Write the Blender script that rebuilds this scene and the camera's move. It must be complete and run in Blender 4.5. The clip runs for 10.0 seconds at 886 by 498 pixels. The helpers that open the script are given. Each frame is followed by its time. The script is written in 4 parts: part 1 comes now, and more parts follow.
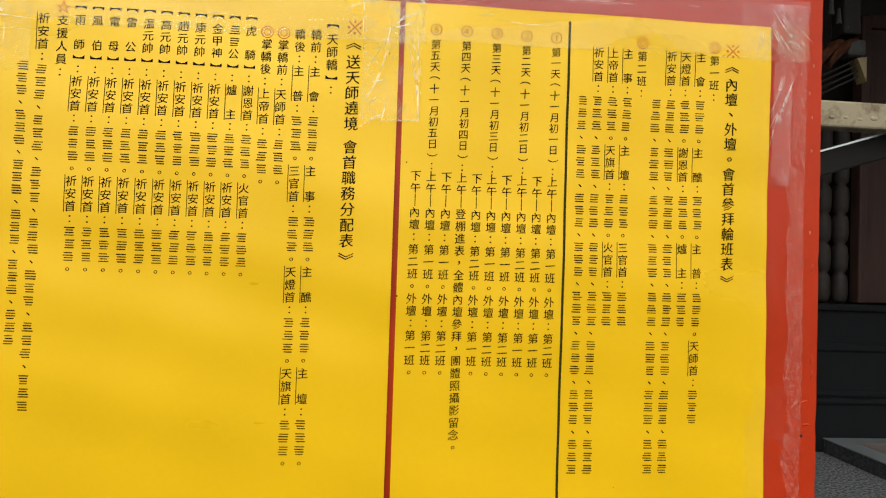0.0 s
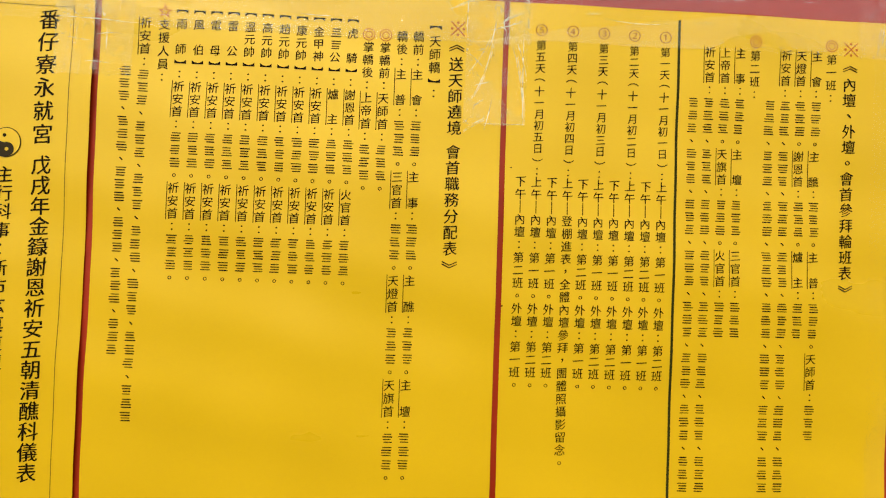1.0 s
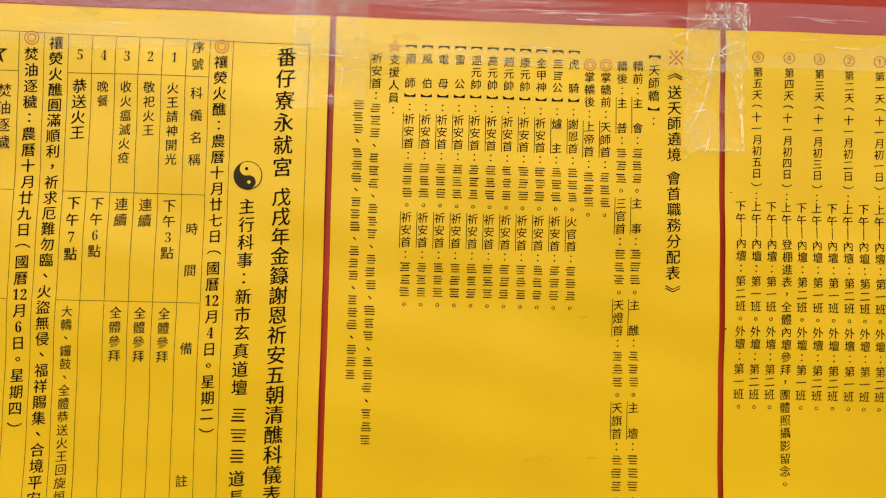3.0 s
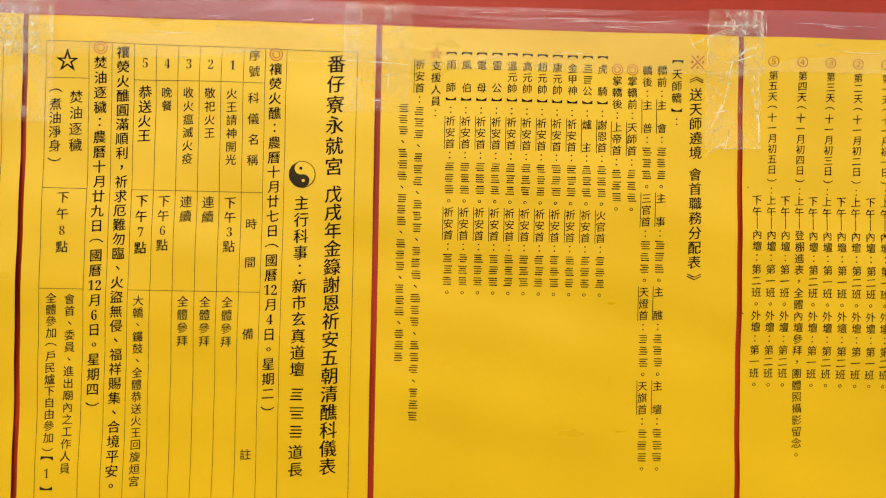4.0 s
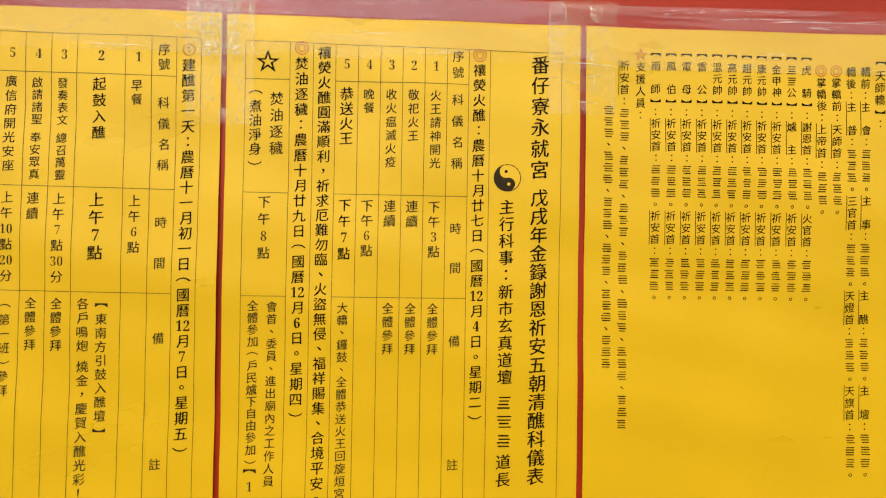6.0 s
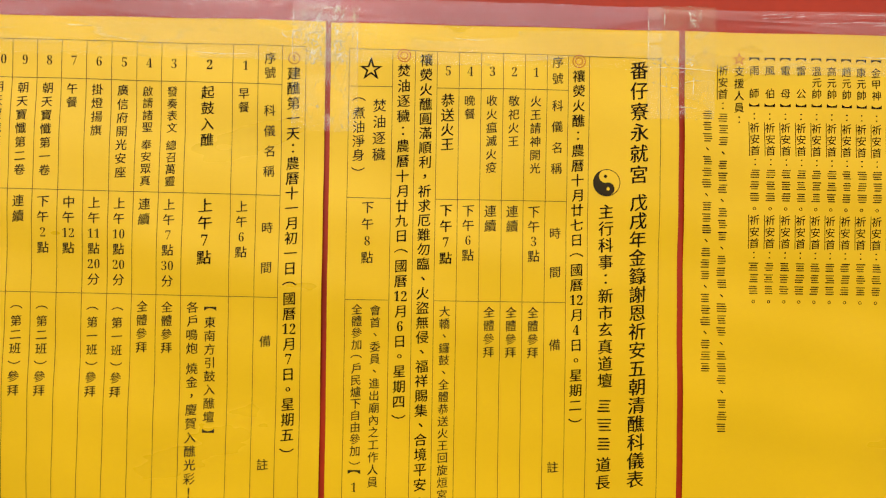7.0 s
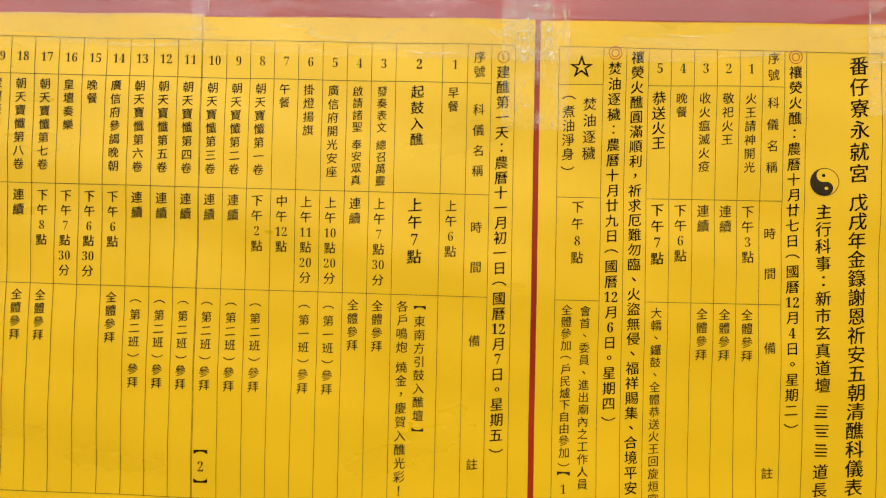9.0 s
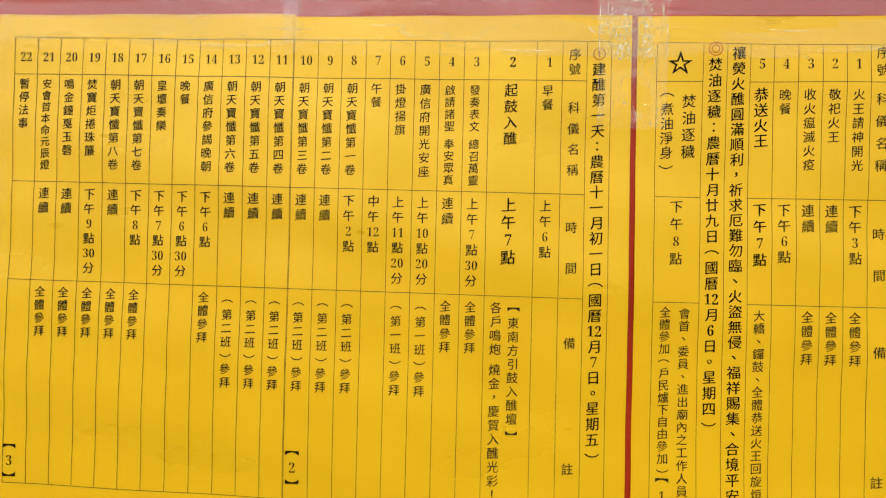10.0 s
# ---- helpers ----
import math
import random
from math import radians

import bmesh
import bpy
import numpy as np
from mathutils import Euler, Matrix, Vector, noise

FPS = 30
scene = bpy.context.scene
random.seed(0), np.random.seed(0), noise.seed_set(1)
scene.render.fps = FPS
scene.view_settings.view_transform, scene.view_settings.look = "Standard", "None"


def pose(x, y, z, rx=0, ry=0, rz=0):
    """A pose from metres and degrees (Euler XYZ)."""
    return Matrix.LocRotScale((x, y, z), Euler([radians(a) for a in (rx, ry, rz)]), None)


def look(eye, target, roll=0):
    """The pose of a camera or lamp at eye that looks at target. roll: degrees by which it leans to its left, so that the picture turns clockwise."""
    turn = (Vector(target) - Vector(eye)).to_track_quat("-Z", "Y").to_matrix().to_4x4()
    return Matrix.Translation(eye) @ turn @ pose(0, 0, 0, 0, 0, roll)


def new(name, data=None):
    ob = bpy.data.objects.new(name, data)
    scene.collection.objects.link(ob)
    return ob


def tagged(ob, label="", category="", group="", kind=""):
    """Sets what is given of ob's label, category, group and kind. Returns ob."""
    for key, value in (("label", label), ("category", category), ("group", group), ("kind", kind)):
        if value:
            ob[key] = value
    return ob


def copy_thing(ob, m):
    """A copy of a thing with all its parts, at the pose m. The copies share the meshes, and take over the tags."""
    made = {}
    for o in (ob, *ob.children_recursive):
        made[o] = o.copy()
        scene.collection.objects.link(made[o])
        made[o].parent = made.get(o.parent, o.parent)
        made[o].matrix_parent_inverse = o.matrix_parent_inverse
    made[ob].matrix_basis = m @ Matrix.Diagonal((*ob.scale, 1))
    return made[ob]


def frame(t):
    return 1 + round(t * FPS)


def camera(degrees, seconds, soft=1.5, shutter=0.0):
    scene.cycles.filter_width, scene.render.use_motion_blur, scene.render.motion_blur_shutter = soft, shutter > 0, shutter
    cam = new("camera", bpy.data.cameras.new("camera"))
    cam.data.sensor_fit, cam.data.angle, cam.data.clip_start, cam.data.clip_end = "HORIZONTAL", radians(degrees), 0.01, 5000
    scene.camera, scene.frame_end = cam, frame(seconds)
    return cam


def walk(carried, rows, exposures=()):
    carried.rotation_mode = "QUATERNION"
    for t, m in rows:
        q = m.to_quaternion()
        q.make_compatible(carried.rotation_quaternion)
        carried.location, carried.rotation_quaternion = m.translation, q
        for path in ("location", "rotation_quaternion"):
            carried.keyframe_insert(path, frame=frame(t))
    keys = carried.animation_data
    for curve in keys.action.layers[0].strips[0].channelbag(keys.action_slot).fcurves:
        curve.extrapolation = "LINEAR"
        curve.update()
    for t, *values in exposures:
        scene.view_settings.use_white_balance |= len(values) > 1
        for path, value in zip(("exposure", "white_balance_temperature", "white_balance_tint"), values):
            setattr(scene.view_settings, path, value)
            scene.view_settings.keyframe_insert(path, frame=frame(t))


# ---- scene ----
cam = camera(74.8, 10.0, soft=1.12)
PATH = [
    (0, (0.028, -0.463, 1.433), (0.186, 1.53, 1.483), 2.0),
    (0.5, (-0.005, -0.453, 1.433), (0.117, 1.543, 1.482), 2.1),
    (1, (-0.039, -0.444, 1.437), (0.058, 1.553, 1.486), 2.1),
    (1.5, (-0.081, -0.44, 1.441), (-0.017, 1.558, 1.495), 2.0),
    (2, (-0.123, -0.439, 1.446), (-0.067, 1.56, 1.501), 1.8),
    (2.5, (-0.172, -0.441, 1.446), (-0.113, 1.557, 1.516), 1.7),
    (2.7, (-0.19, -0.441, 1.445), (-0.137, 1.557, 1.519), 1.7),
    (3.8, (-0.219, -0.487, 1.456), (-0.184, 1.512, 1.485), 1.2),
    (4, (-0.237, -0.487, 1.449), (-0.191, 1.513, 1.474), 1.2),
    (4.5, (-0.312, -0.481, 1.452), (-0.24, 1.518, 1.488), 1.2),
    (5, (-0.357, -0.476, 1.451), (-0.275, 1.522, 1.491), 1.0),
    (6.5, (-0.449, -0.471, 1.448), (-0.372, 1.527, 1.476), 0.8),
    (7, (-0.488, -0.475, 1.451), (-0.451, 1.525, 1.481), 0.9),
    (7.5, (-0.526, -0.476, 1.45), (-0.509, 1.524, 1.482), 1.0),
    (8, (-0.566, -0.473, 1.447), (-0.567, 1.527, 1.477), 1.2),
    (8.5, (-0.602, -0.472, 1.449), (-0.631, 1.528, 1.474), 1.2),
    (9, (-0.637, -0.472, 1.45), (-0.691, 1.528, 1.471), 1.2),
    (9.5, (-0.665, -0.466, 1.453), (-0.74, 1.533, 1.472), 1.2),
    (10, (-0.697, -0.468, 1.448), (-0.818, 1.528, 1.473), 1.3),
]
walk(cam, [(t, look(eye, target, roll)) for t, eye, target, roll in PATH], [(0, 0.12, 6500, 0), (1.0, 0.05, 6500, 2), (2.5, 0.02, 6500, 8), (4.5, 0.07, 6500, 9), (10, 0.05, 6500, 8)])

# ---- light ----
world = bpy.data.worlds.new("sky")
scene.world = world
world.use_nodes = True
wn, wl = world.node_tree.nodes, world.node_tree.links
sky = wn.new("ShaderNodeTexSky")
sky.sky_type, sky.sun_disc = "NISHITA", False
sky.sun_elevation, sky.sun_rotation = radians(52), radians(200)
sky.air_density, sky.dust_density, sky.ozone_density = 1.0, 4.0, 1.0
veil = wn.new("ShaderNodeHueSaturation")
veil.inputs["Saturation"].default_value = 0.06
veil.inputs["Value"].default_value = 1.24
wl.new(sky.outputs["Color"], veil.inputs["Color"])
wl.new(veil.outputs["Color"], wn["Background"].inputs["Color"])
wn["Background"].inputs["Strength"].default_value = 0.15
sun = new("sun", bpy.data.lights.new("sun", "SUN"))
sun.data.energy, sun.data.angle, sun.data.color = 0.95, radians(50), (1.0, 0.95, 0.88)
sun.matrix_world = look((-1.2, -3.2, 4.6), (0, 0, 0))


# ---- materials ----
def material(name, colour, rough=0.5, metal=0.0, vary=0.12, scale=30.0, fine=300.0, bump=0.1, second=None, spec=0.5, stretch=(1, 1, 1), ramp_at=(0.45, 0.95), spec_tint=(1, 1, 1)):
    """A surface with broad stains and fine grain in its colour, its gloss and its relief."""
    m = bpy.data.materials.new(name)
    m.use_nodes = True
    n, l = m.node_tree.nodes, m.node_tree.links
    p = n["Principled BSDF"]
    p.inputs["Metallic"].default_value = metal
    p.inputs["Specular IOR Level"].default_value = spec
    p.inputs["Specular Tint"].default_value = (*spec_tint, 1)
    co = n.new("ShaderNodeTexCoord")
    mp = n.new("ShaderNodeMapping")
    mp.inputs["Scale"].default_value = stretch
    l.new(co.outputs["Object"], mp.inputs["Vector"])
    tex = []
    for s, d in ((scale, 4), (fine, 3)):
        t = n.new("ShaderNodeTexNoise")
        t.inputs["Scale"].default_value, t.inputs["Detail"].default_value = s, d
        l.new(mp.outputs["Vector"], t.inputs["Vector"])
        tex.append(t)
    mix = n.new("ShaderNodeMath")
    mix.operation = "MULTIPLY_ADD"
    l.new(tex[1].outputs["Fac"], mix.inputs[0])
    mix.inputs[1].default_value = 0.4
    l.new(tex[0].outputs["Fac"], mix.inputs[2])
    ramp = n.new("ShaderNodeValToRGB")
    e = ramp.color_ramp.elements
    e[0].position, e[1].position = ramp_at
    low = second or tuple(c * (1 - 2 * vary) for c in colour)
    e[0].color, e[1].color = (*low, 1), (*colour, 1)
    l.new(mix.outputs[0], ramp.inputs["Fac"])
    l.new(ramp.outputs["Color"], p.inputs["Base Color"])
    rr = n.new("ShaderNodeMapRange")
    rr.inputs["To Min"].default_value, rr.inputs["To Max"].default_value = rough * 0.8, min(1, rough * 1.2)
    l.new(tex[0].outputs["Fac"], rr.inputs["Value"])
    l.new(rr.outputs["Result"], p.inputs["Roughness"])
    if bump:
        b = n.new("ShaderNodeBump")
        b.inputs["Strength"].default_value, b.inputs["Distance"].default_value = bump, 0.002
        l.new(mix.outputs[0], b.inputs["Height"])
        l.new(b.outputs["Normal"], p.inputs["Normal"])
    return m


def tape_material(name, base=0.0, air=0.1, cover=0.5, soft=0.02, scale=8.0, stretch=(1, 1, 1), rim=0.2, streak=0.0, streak_scale=30.0, streak_stretch=(1, 1, 1), thin=0.03,
                  tint=(0.92, 0.86, 0.84), gloss=0.04, rough=0.12, bump=0.3, twist=0.8, detail=3):
    """Clear packing tape: a glossy see-through film, pale where air is caught beneath it; bright rims and fine folds
    carry glints in their colour.
    """
    m = bpy.data.materials.new(name)
    m.use_nodes = True
    n, l = m.node_tree.nodes, m.node_tree.links
    n.remove(n["Principled BSDF"])
    co = n.new("ShaderNodeTexCoord")

    def cloud(size, pull, warp, fineness):
        mp = n.new("ShaderNodeMapping")
        mp.inputs["Scale"].default_value = pull
        l.new(co.outputs["Object"], mp.inputs["Vector"])
        t = n.new("ShaderNodeTexNoise")
        t.inputs["Scale"].default_value, t.inputs["Detail"].default_value, t.inputs["Distortion"].default_value = size, fineness, warp
        l.new(mp.outputs["Vector"], t.inputs["Vector"])
        return t.outputs["Fac"]

    def span(value, f0, f1, t0, t1):
        r = n.new("ShaderNodeMapRange")
        for key, v in (("From Min", f0), ("From Max", f1), ("To Min", t0), ("To Max", t1)):
            r.inputs[key].default_value = v
        l.new(value, r.inputs["Value"])
        return r.outputs["Result"]

    def sum_up(op, one, other):
        node = n.new("ShaderNodeMath")
        node.operation = op
        for slot, v in ((0, one), (1, other)):
            if isinstance(v, float):
                node.inputs[slot].default_value = v
            else:
                l.new(v, node.inputs[slot])
        return node.outputs[0]

    def ridge(value, at, width, height):
        """High along the line where the cloud passes the value `at`."""
        return span(sum_up("ABSOLUTE", sum_up("SUBTRACT", value, at), 0.0), 0.0, width, height, 0.0)

    caught = cloud(scale, stretch, twist, detail)
    broken = cloud(scale * 4.3, stretch, 0.5, 2)
    milk = span(caught, cover, cover + soft, base, air)
    height = caught
    if rim:
        edge = sum_up("MULTIPLY", ridge(caught, cover, 0.007, rim), span(broken, 0.42, 0.56, 0.0, 1.0))
        milk = sum_up("ADD", milk, edge)
    if streak:
        folds = cloud(streak_scale, streak_stretch, 1.2, 2)
        fold = sum_up("MULTIPLY", ridge(folds, 0.5, thin, streak), span(cloud(scale * 1.7, stretch, 0.3, 2), 0.44, 0.60, 0.0, 1.0))
        milk = sum_up("ADD", milk, fold)
        height = sum_up("ADD", caught, sum_up("MULTIPLY", ridge(folds, 0.5, thin * 2, 1.0), 0.5))
    front = n.new("ShaderNodeBsdfDiffuse")
    front.inputs["Color"].default_value = (*tint, 1)
    passing = n.new("ShaderNodeBsdfTranslucent")
    passing.inputs["Color"].default_value = (*tint, 1)
    veil = n.new("ShaderNodeMixShader")
    veil.inputs["Fac"].default_value = 0.15
    l.new(front.outputs[0], veil.inputs[1])
    l.new(passing.outputs[0], veil.inputs[2])
    a = n.new("ShaderNodeMixShader")
    clear = n.new("ShaderNodeBsdfTransparent")
    l.new(milk, a.inputs["Fac"])
    l.new(clear.outputs[0], a.inputs[1])
    l.new(veil.outputs[0], a.inputs[2])
    b = n.new("ShaderNodeBump")
    b.inputs["Strength"].default_value, b.inputs["Distance"].default_value = bump, 0.001
    l.new(height, b.inputs["Height"])
    shine = n.new("ShaderNodeBsdfGlossy")
    shine.inputs["Roughness"].default_value = rough
    l.new(b.outputs["Normal"], shine.inputs["Normal"])
    g = n.new("ShaderNodeMixShader")
    g.inputs["Fac"].default_value = gloss
    l.new(a.outputs[0], g.inputs[1])
    l.new(shine.outputs[0], g.inputs[2])
    l.new(g.outputs[0], n["Material Output"].inputs["Surface"])
    return m


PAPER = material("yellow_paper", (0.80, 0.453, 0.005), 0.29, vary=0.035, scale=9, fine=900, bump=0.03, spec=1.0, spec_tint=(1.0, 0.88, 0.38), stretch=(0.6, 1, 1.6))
INK = material("black_ink", (0.019, 0.010, 0.001), 0.6, vary=0.2, scale=60, bump=0, spec=0.06)
SOFT_INK = material("brown_black_ink", (0.040, 0.024, 0.006), 0.6, vary=0.2, scale=60, bump=0, spec=0.12)
RED_INK = material("red_ink", (0.52, 0.12, 0.003), 0.6, vary=0.1, scale=60, bump=0, spec=0.3)
BROWN_INK = material("brown_red_ink", (0.44, 0.16, 0.003), 0.6, vary=0.1, scale=60, bump=0, spec=0.3)
RULE = material("olive_rule_ink", (0.13, 0.075, 0.004), 0.5, vary=0.2, scale=80, bump=0, spec=0.3)
GREEN = material("dark_green_line", (0.044, 0.036, 0.006), 0.6, vary=0.2, scale=80, bump=0, spec=0.08)
RED_PAINT = material("red_enamel_paint", (0.43, 0.028, 0.004), 0.36, vary=0.12, scale=7, fine=140, bump=0.08, spec=0.28)
PINK = (0.90, 0.70, 0.76)
CREAM = (1.0, 0.93, 0.58)
TAPE_TOP = tape_material("flat_clear_tape", 0.0, 0.085, 0.50, 0.012, 7, (0.55, 1, 3.2), rim=0.25, streak=0.16, streak_scale=9, streak_stretch=(0.7, 1, 6), thin=0.012, tint=CREAM, gloss=0.014, rough=0.14)
# Pale veil and streaks: haze and sky sheen put into the film's colour.
TAPE_LOOSE_SHEEN = tape_material("loose_tape_sheen", 0.05, 0.165, 0.40, 0.02, 6, (0.6, 1, 5), rim=0.08, streak=0.10, streak_scale=7, streak_stretch=(0.6, 1, 8), thin=0.012, tint=PINK, gloss=0.035, rough=0.12)
TAPE_MAUVE = tape_material("thin_sheen_tape", 0.0, 0.085, 0.43, 0.012, 6, (0.5, 1, 6), rim=0.14, streak=0.22, streak_scale=7, streak_stretch=(0.5, 1, 9), thin=0.025, tint=(0.86, 0.68, 0.80), gloss=0.03, rough=0.12)
TAPE_STREAK_SHEEN = tape_material("streak_sheen_tape", 0.01, 0.13, 0.50, 0.03, 8, (0.5, 1, 7), rim=0.15, streak=0.35, streak_scale=8, streak_stretch=(0.55, 1, 8), thin=0.02, tint=(0.94, 0.72, 0.68), gloss=0.03, rough=0.10, bump=0.6)
TAPE_SIDE = tape_material("clear_side_tape", 0.0, 0.012, 0.56, 0.02, 16, (1.6, 1, 0.9), rim=0.05, tint=PINK, gloss=0.010, rough=0.14)
# Rims and streaks draw the wrinkles' sky highlights as pale lines.
TAPE_PATCH = tape_material("creased_tape", 0.03, 0.10, 0.49, 0.02, 34, (1, 1, 0.9), rim=0.32, streak=0.26, streak_scale=30, streak_stretch=(2.2, 1, 0.5), thin=0.014, tint=CREAM, gloss=0.008, rough=0.12, bump=0.6)
TAPE_CORNER = tape_material("corner_tape", 0.0, 0.045, 0.49, 0.02, 40, (1, 1, 0.9), rim=0.30, streak=0.30, streak_scale=34, streak_stretch=(1.6, 1, 0.8), thin=0.016, tint=(0.97, 0.80, 0.72), gloss=0.012, rough=0.12, bump=0.6)
TAPE_VEIL = tape_material("hazy_side_tape", 0.02, 0.11, 0.42, 0.03, 30, (0.9, 1, 0.6), rim=0.16, streak=0.24, streak_scale=40, streak_stretch=(1.7, 1, 0.5), thin=0.03, tint=(0.92, 0.60, 0.58), gloss=0.02, bump=0.6)
TAPE_BUBBLE = tape_material("blistered_tape", 0.0, 0.17, 0.52, 0.04, 430, (1.3, 1, 0.75), rim=0.38, tint=(0.96, 0.64, 0.56), gloss=0.02, rough=0.16, bump=1.0, twist=1.2, detail=3)
# White lines in the crumples are highlights laid into the colour.
TAPE_CRUMPLE = tape_material("crumpled_tape", 0.0, 0.09, 0.56, 0.04, 120, (1.3, 1, 0.6), rim=0.90, streak=0.55, streak_scale=110, streak_stretch=(1.4, 1, 0.5), thin=0.03, tint=(1.0, 0.96, 0.80), gloss=0.006, bump=0.6, twist=2.0)
TAPE_GAP_SHEEN = tape_material("gap_sheen_tape", 0.02, 0.12, 0.46, 0.05, 60, (1, 1, 0.5), rim=0.30, tint=(0.92, 0.74, 0.70), gloss=0.04, bump=0.6)
# Crease glints are painted: a near-opaque pale colour on the folds.
GLINT_CREASE = tape_material("painted_crease_glint", 0.22, 0.66, 0.45, 0.12, 90, (1, 1, 1), rim=0.0, tint=(1.0, 0.95, 0.74), gloss=0.02, rough=0.15)
PALE_GLINT = tape_material("pale_painted_glint", 0.18, 0.55, 0.45, 0.12, 90, (1, 1, 1), rim=0.0, tint=(0.98, 0.82, 0.76), gloss=0.02, rough=0.2)
GRANITE = material("grey_granite", (0.17, 0.17, 0.175), 0.85, second=(0.018, 0.018, 0.02), scale=55, fine=300, bump=0.25, ramp_at=(0.60, 0.84), spec=0.2)
SLAB = material("pale_stone_slab", (0.11, 0.113, 0.12), 0.75, vary=0.12, scale=6, fine=120, bump=0.2)
TILE = material("brown_tile", (0.16, 0.12, 0.11), 0.4, vary=0.15, scale=12, fine=140, bump=0.1)
SIDE_STONE = material("mottled_grey_stone", (0.040, 0.040, 0.042), 0.85, second=(0.014, 0.014, 0.015), scale=40, fine=260, bump=0.3, ramp_at=(0.55, 0.9), spec=0.15)
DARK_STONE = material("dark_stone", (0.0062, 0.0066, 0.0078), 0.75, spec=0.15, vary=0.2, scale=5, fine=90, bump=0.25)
DARK_WOOD = material("dark_red_brown_wood", (0.052, 0.024, 0.019), 0.6, spec=0.2, vary=0.25, scale=5, fine=70, bump=0.2, stretch=(5, 5, 0.5))
BLACK_WOOD = material("black_lacquer", (0.030, 0.021, 0.018), 0.6, spec=0.25, vary=0.2, scale=6, fine=80, bump=0.15)
RUSTY_WHITE = material("rusty_white_paint", (0.27, 0.215, 0.14), 0.7, second=(0.09, 0.042, 0.016), scale=16, fine=90, bump=0.3, ramp_at=(0.50, 0.74))
DARK_METAL = material("dark_metal", (0.012, 0.0095, 0.008), 0.65, spec=0.15, metal=0.0, vary=0.2, scale=8, bump=0.1)
HIGHLIGHT_METAL = material("highlight_metal", (0.75, 0.75, 0.75), 0.3, metal=0.9, vary=0.1, scale=20, bump=0.05)
ORANGE_WOOD = material("orange_brown_carved_wood", (0.11, 0.034, 0.012), 0.7, second=(0.025, 0.009, 0.005), spec=0.2, vary=0.3, scale=14, fine=90, bump=0.2)
OCHRE = material("ochre_paint", (0.34, 0.24, 0.11), 0.5, vary=0.2, scale=14, bump=0.1)
GREY_PAINT = material("grey_paint", (0.055, 0.048, 0.045), 0.6, vary=0.2, scale=20, bump=0.1)
PALE_CHIP = material("pale_chipped_paint", (0.50, 0.17, 0.10), 0.7, vary=0.2, scale=200, bump=0.1)


# ---- mesh helpers ----
def part(name, bm, mat, parent=None, label=""):
    me = bpy.data.meshes.new(name)
    bm.to_mesh(me)
    bm.free()
    me.materials.append(mat)
    ob = new(name, me)
    if parent:
        ob.parent = parent
    return tagged(ob, label)


def from_arrays(name, verts, faces, mat, parent=None, label="", smooth=False):
    me = bpy.data.meshes.new(name)
    me.from_pydata(verts, [], faces)
    me.materials.append(mat)
    if smooth:
        me.shade_smooth()
    ob = new(name, me)
    if parent:
        ob.parent = parent
    return tagged(ob, label)


def box(x0, x1, y0, y1, z0, z1, bevel=0.0, segments=2):
    bm = bmesh.new()
    bmesh.ops.create_cube(bm, size=1, matrix=Matrix.LocRotScale(((x0 + x1) / 2, (y0 + y1) / 2, (z0 + z1) / 2), None, (x1 - x0, y1 - y0, z1 - z0)))
    if bevel:
        bmesh.ops.bevel(bm, geom=bm.edges[:], offset=bevel, segments=segments, affect="EDGES", profile=0.5)
    return bm


def rod(a, b, r, sides=12, r2=None):
    a, b = Vector(a), Vector(b)
    bm = bmesh.new()
    turn = (b - a).to_track_quat("Z", "Y").to_matrix().to_4x4()
    bmesh.ops.create_cone(bm, cap_ends=True, segments=sides, radius1=r, radius2=r if r2 is None else r2, depth=(b - a).length, matrix=Matrix.Translation((a + b) / 2) @ turn)
    return bm


# ---- the board ----
BOARD_L, BOARD_R, BOARD_TOP, BOARD_Y = -1.22, 0.3845, 1.98, 0.0027


def notice_board():
    """A painted plywood panel that stands on the ground; its edges are worn and chipped."""
    bm = bmesh.new()
    nx, nz = 160, 200
    rnd = random.Random(4)
    right = [BOARD_R + 0.0035 * (1 - k / nz) + (rnd.uniform(-0.0006, 0.0004) if rnd.random() < 0.3 else 0) for k in range(nz + 1)]
    front = []
    for k in range(nz + 1):
        z = BOARD_TOP * k / nz
        front.append([bm.verts.new((BOARD_L + (right[k] - BOARD_L) * i / nx, BOARD_Y + 0.0012 * noise.noise((i * 0.03, 7.1, k * 0.035)) ** 2, z)) for i in range(nx + 1)])
    for k in range(nz):
        for i in range(nx):
            bm.faces.new((front[k][i], front[k][i + 1], front[k + 1][i + 1], front[k + 1][i])).smooth = True
    rim = [e for e in bm.edges if e.is_boundary]
    for e in rim:
        e.smooth = False
    made = bmesh.ops.extrude_edge_only(bm, edges=rim)["geom"]
    back = [v for v in made if isinstance(v, bmesh.types.BMVert)]
    for v in back:
        v.co.y = BOARD_Y + 0.018
    bmesh.ops.holes_fill(bm, edges=[e for e in bm.edges if e.is_boundary], sides=0)
    bmesh.ops.recalc_face_normals(bm, faces=bm.faces[:])
    return tagged(part("notice_board", bm, RED_PAINT), "red enamel painted plywood notice board with chipped edges", "notice board")


board = notice_board()


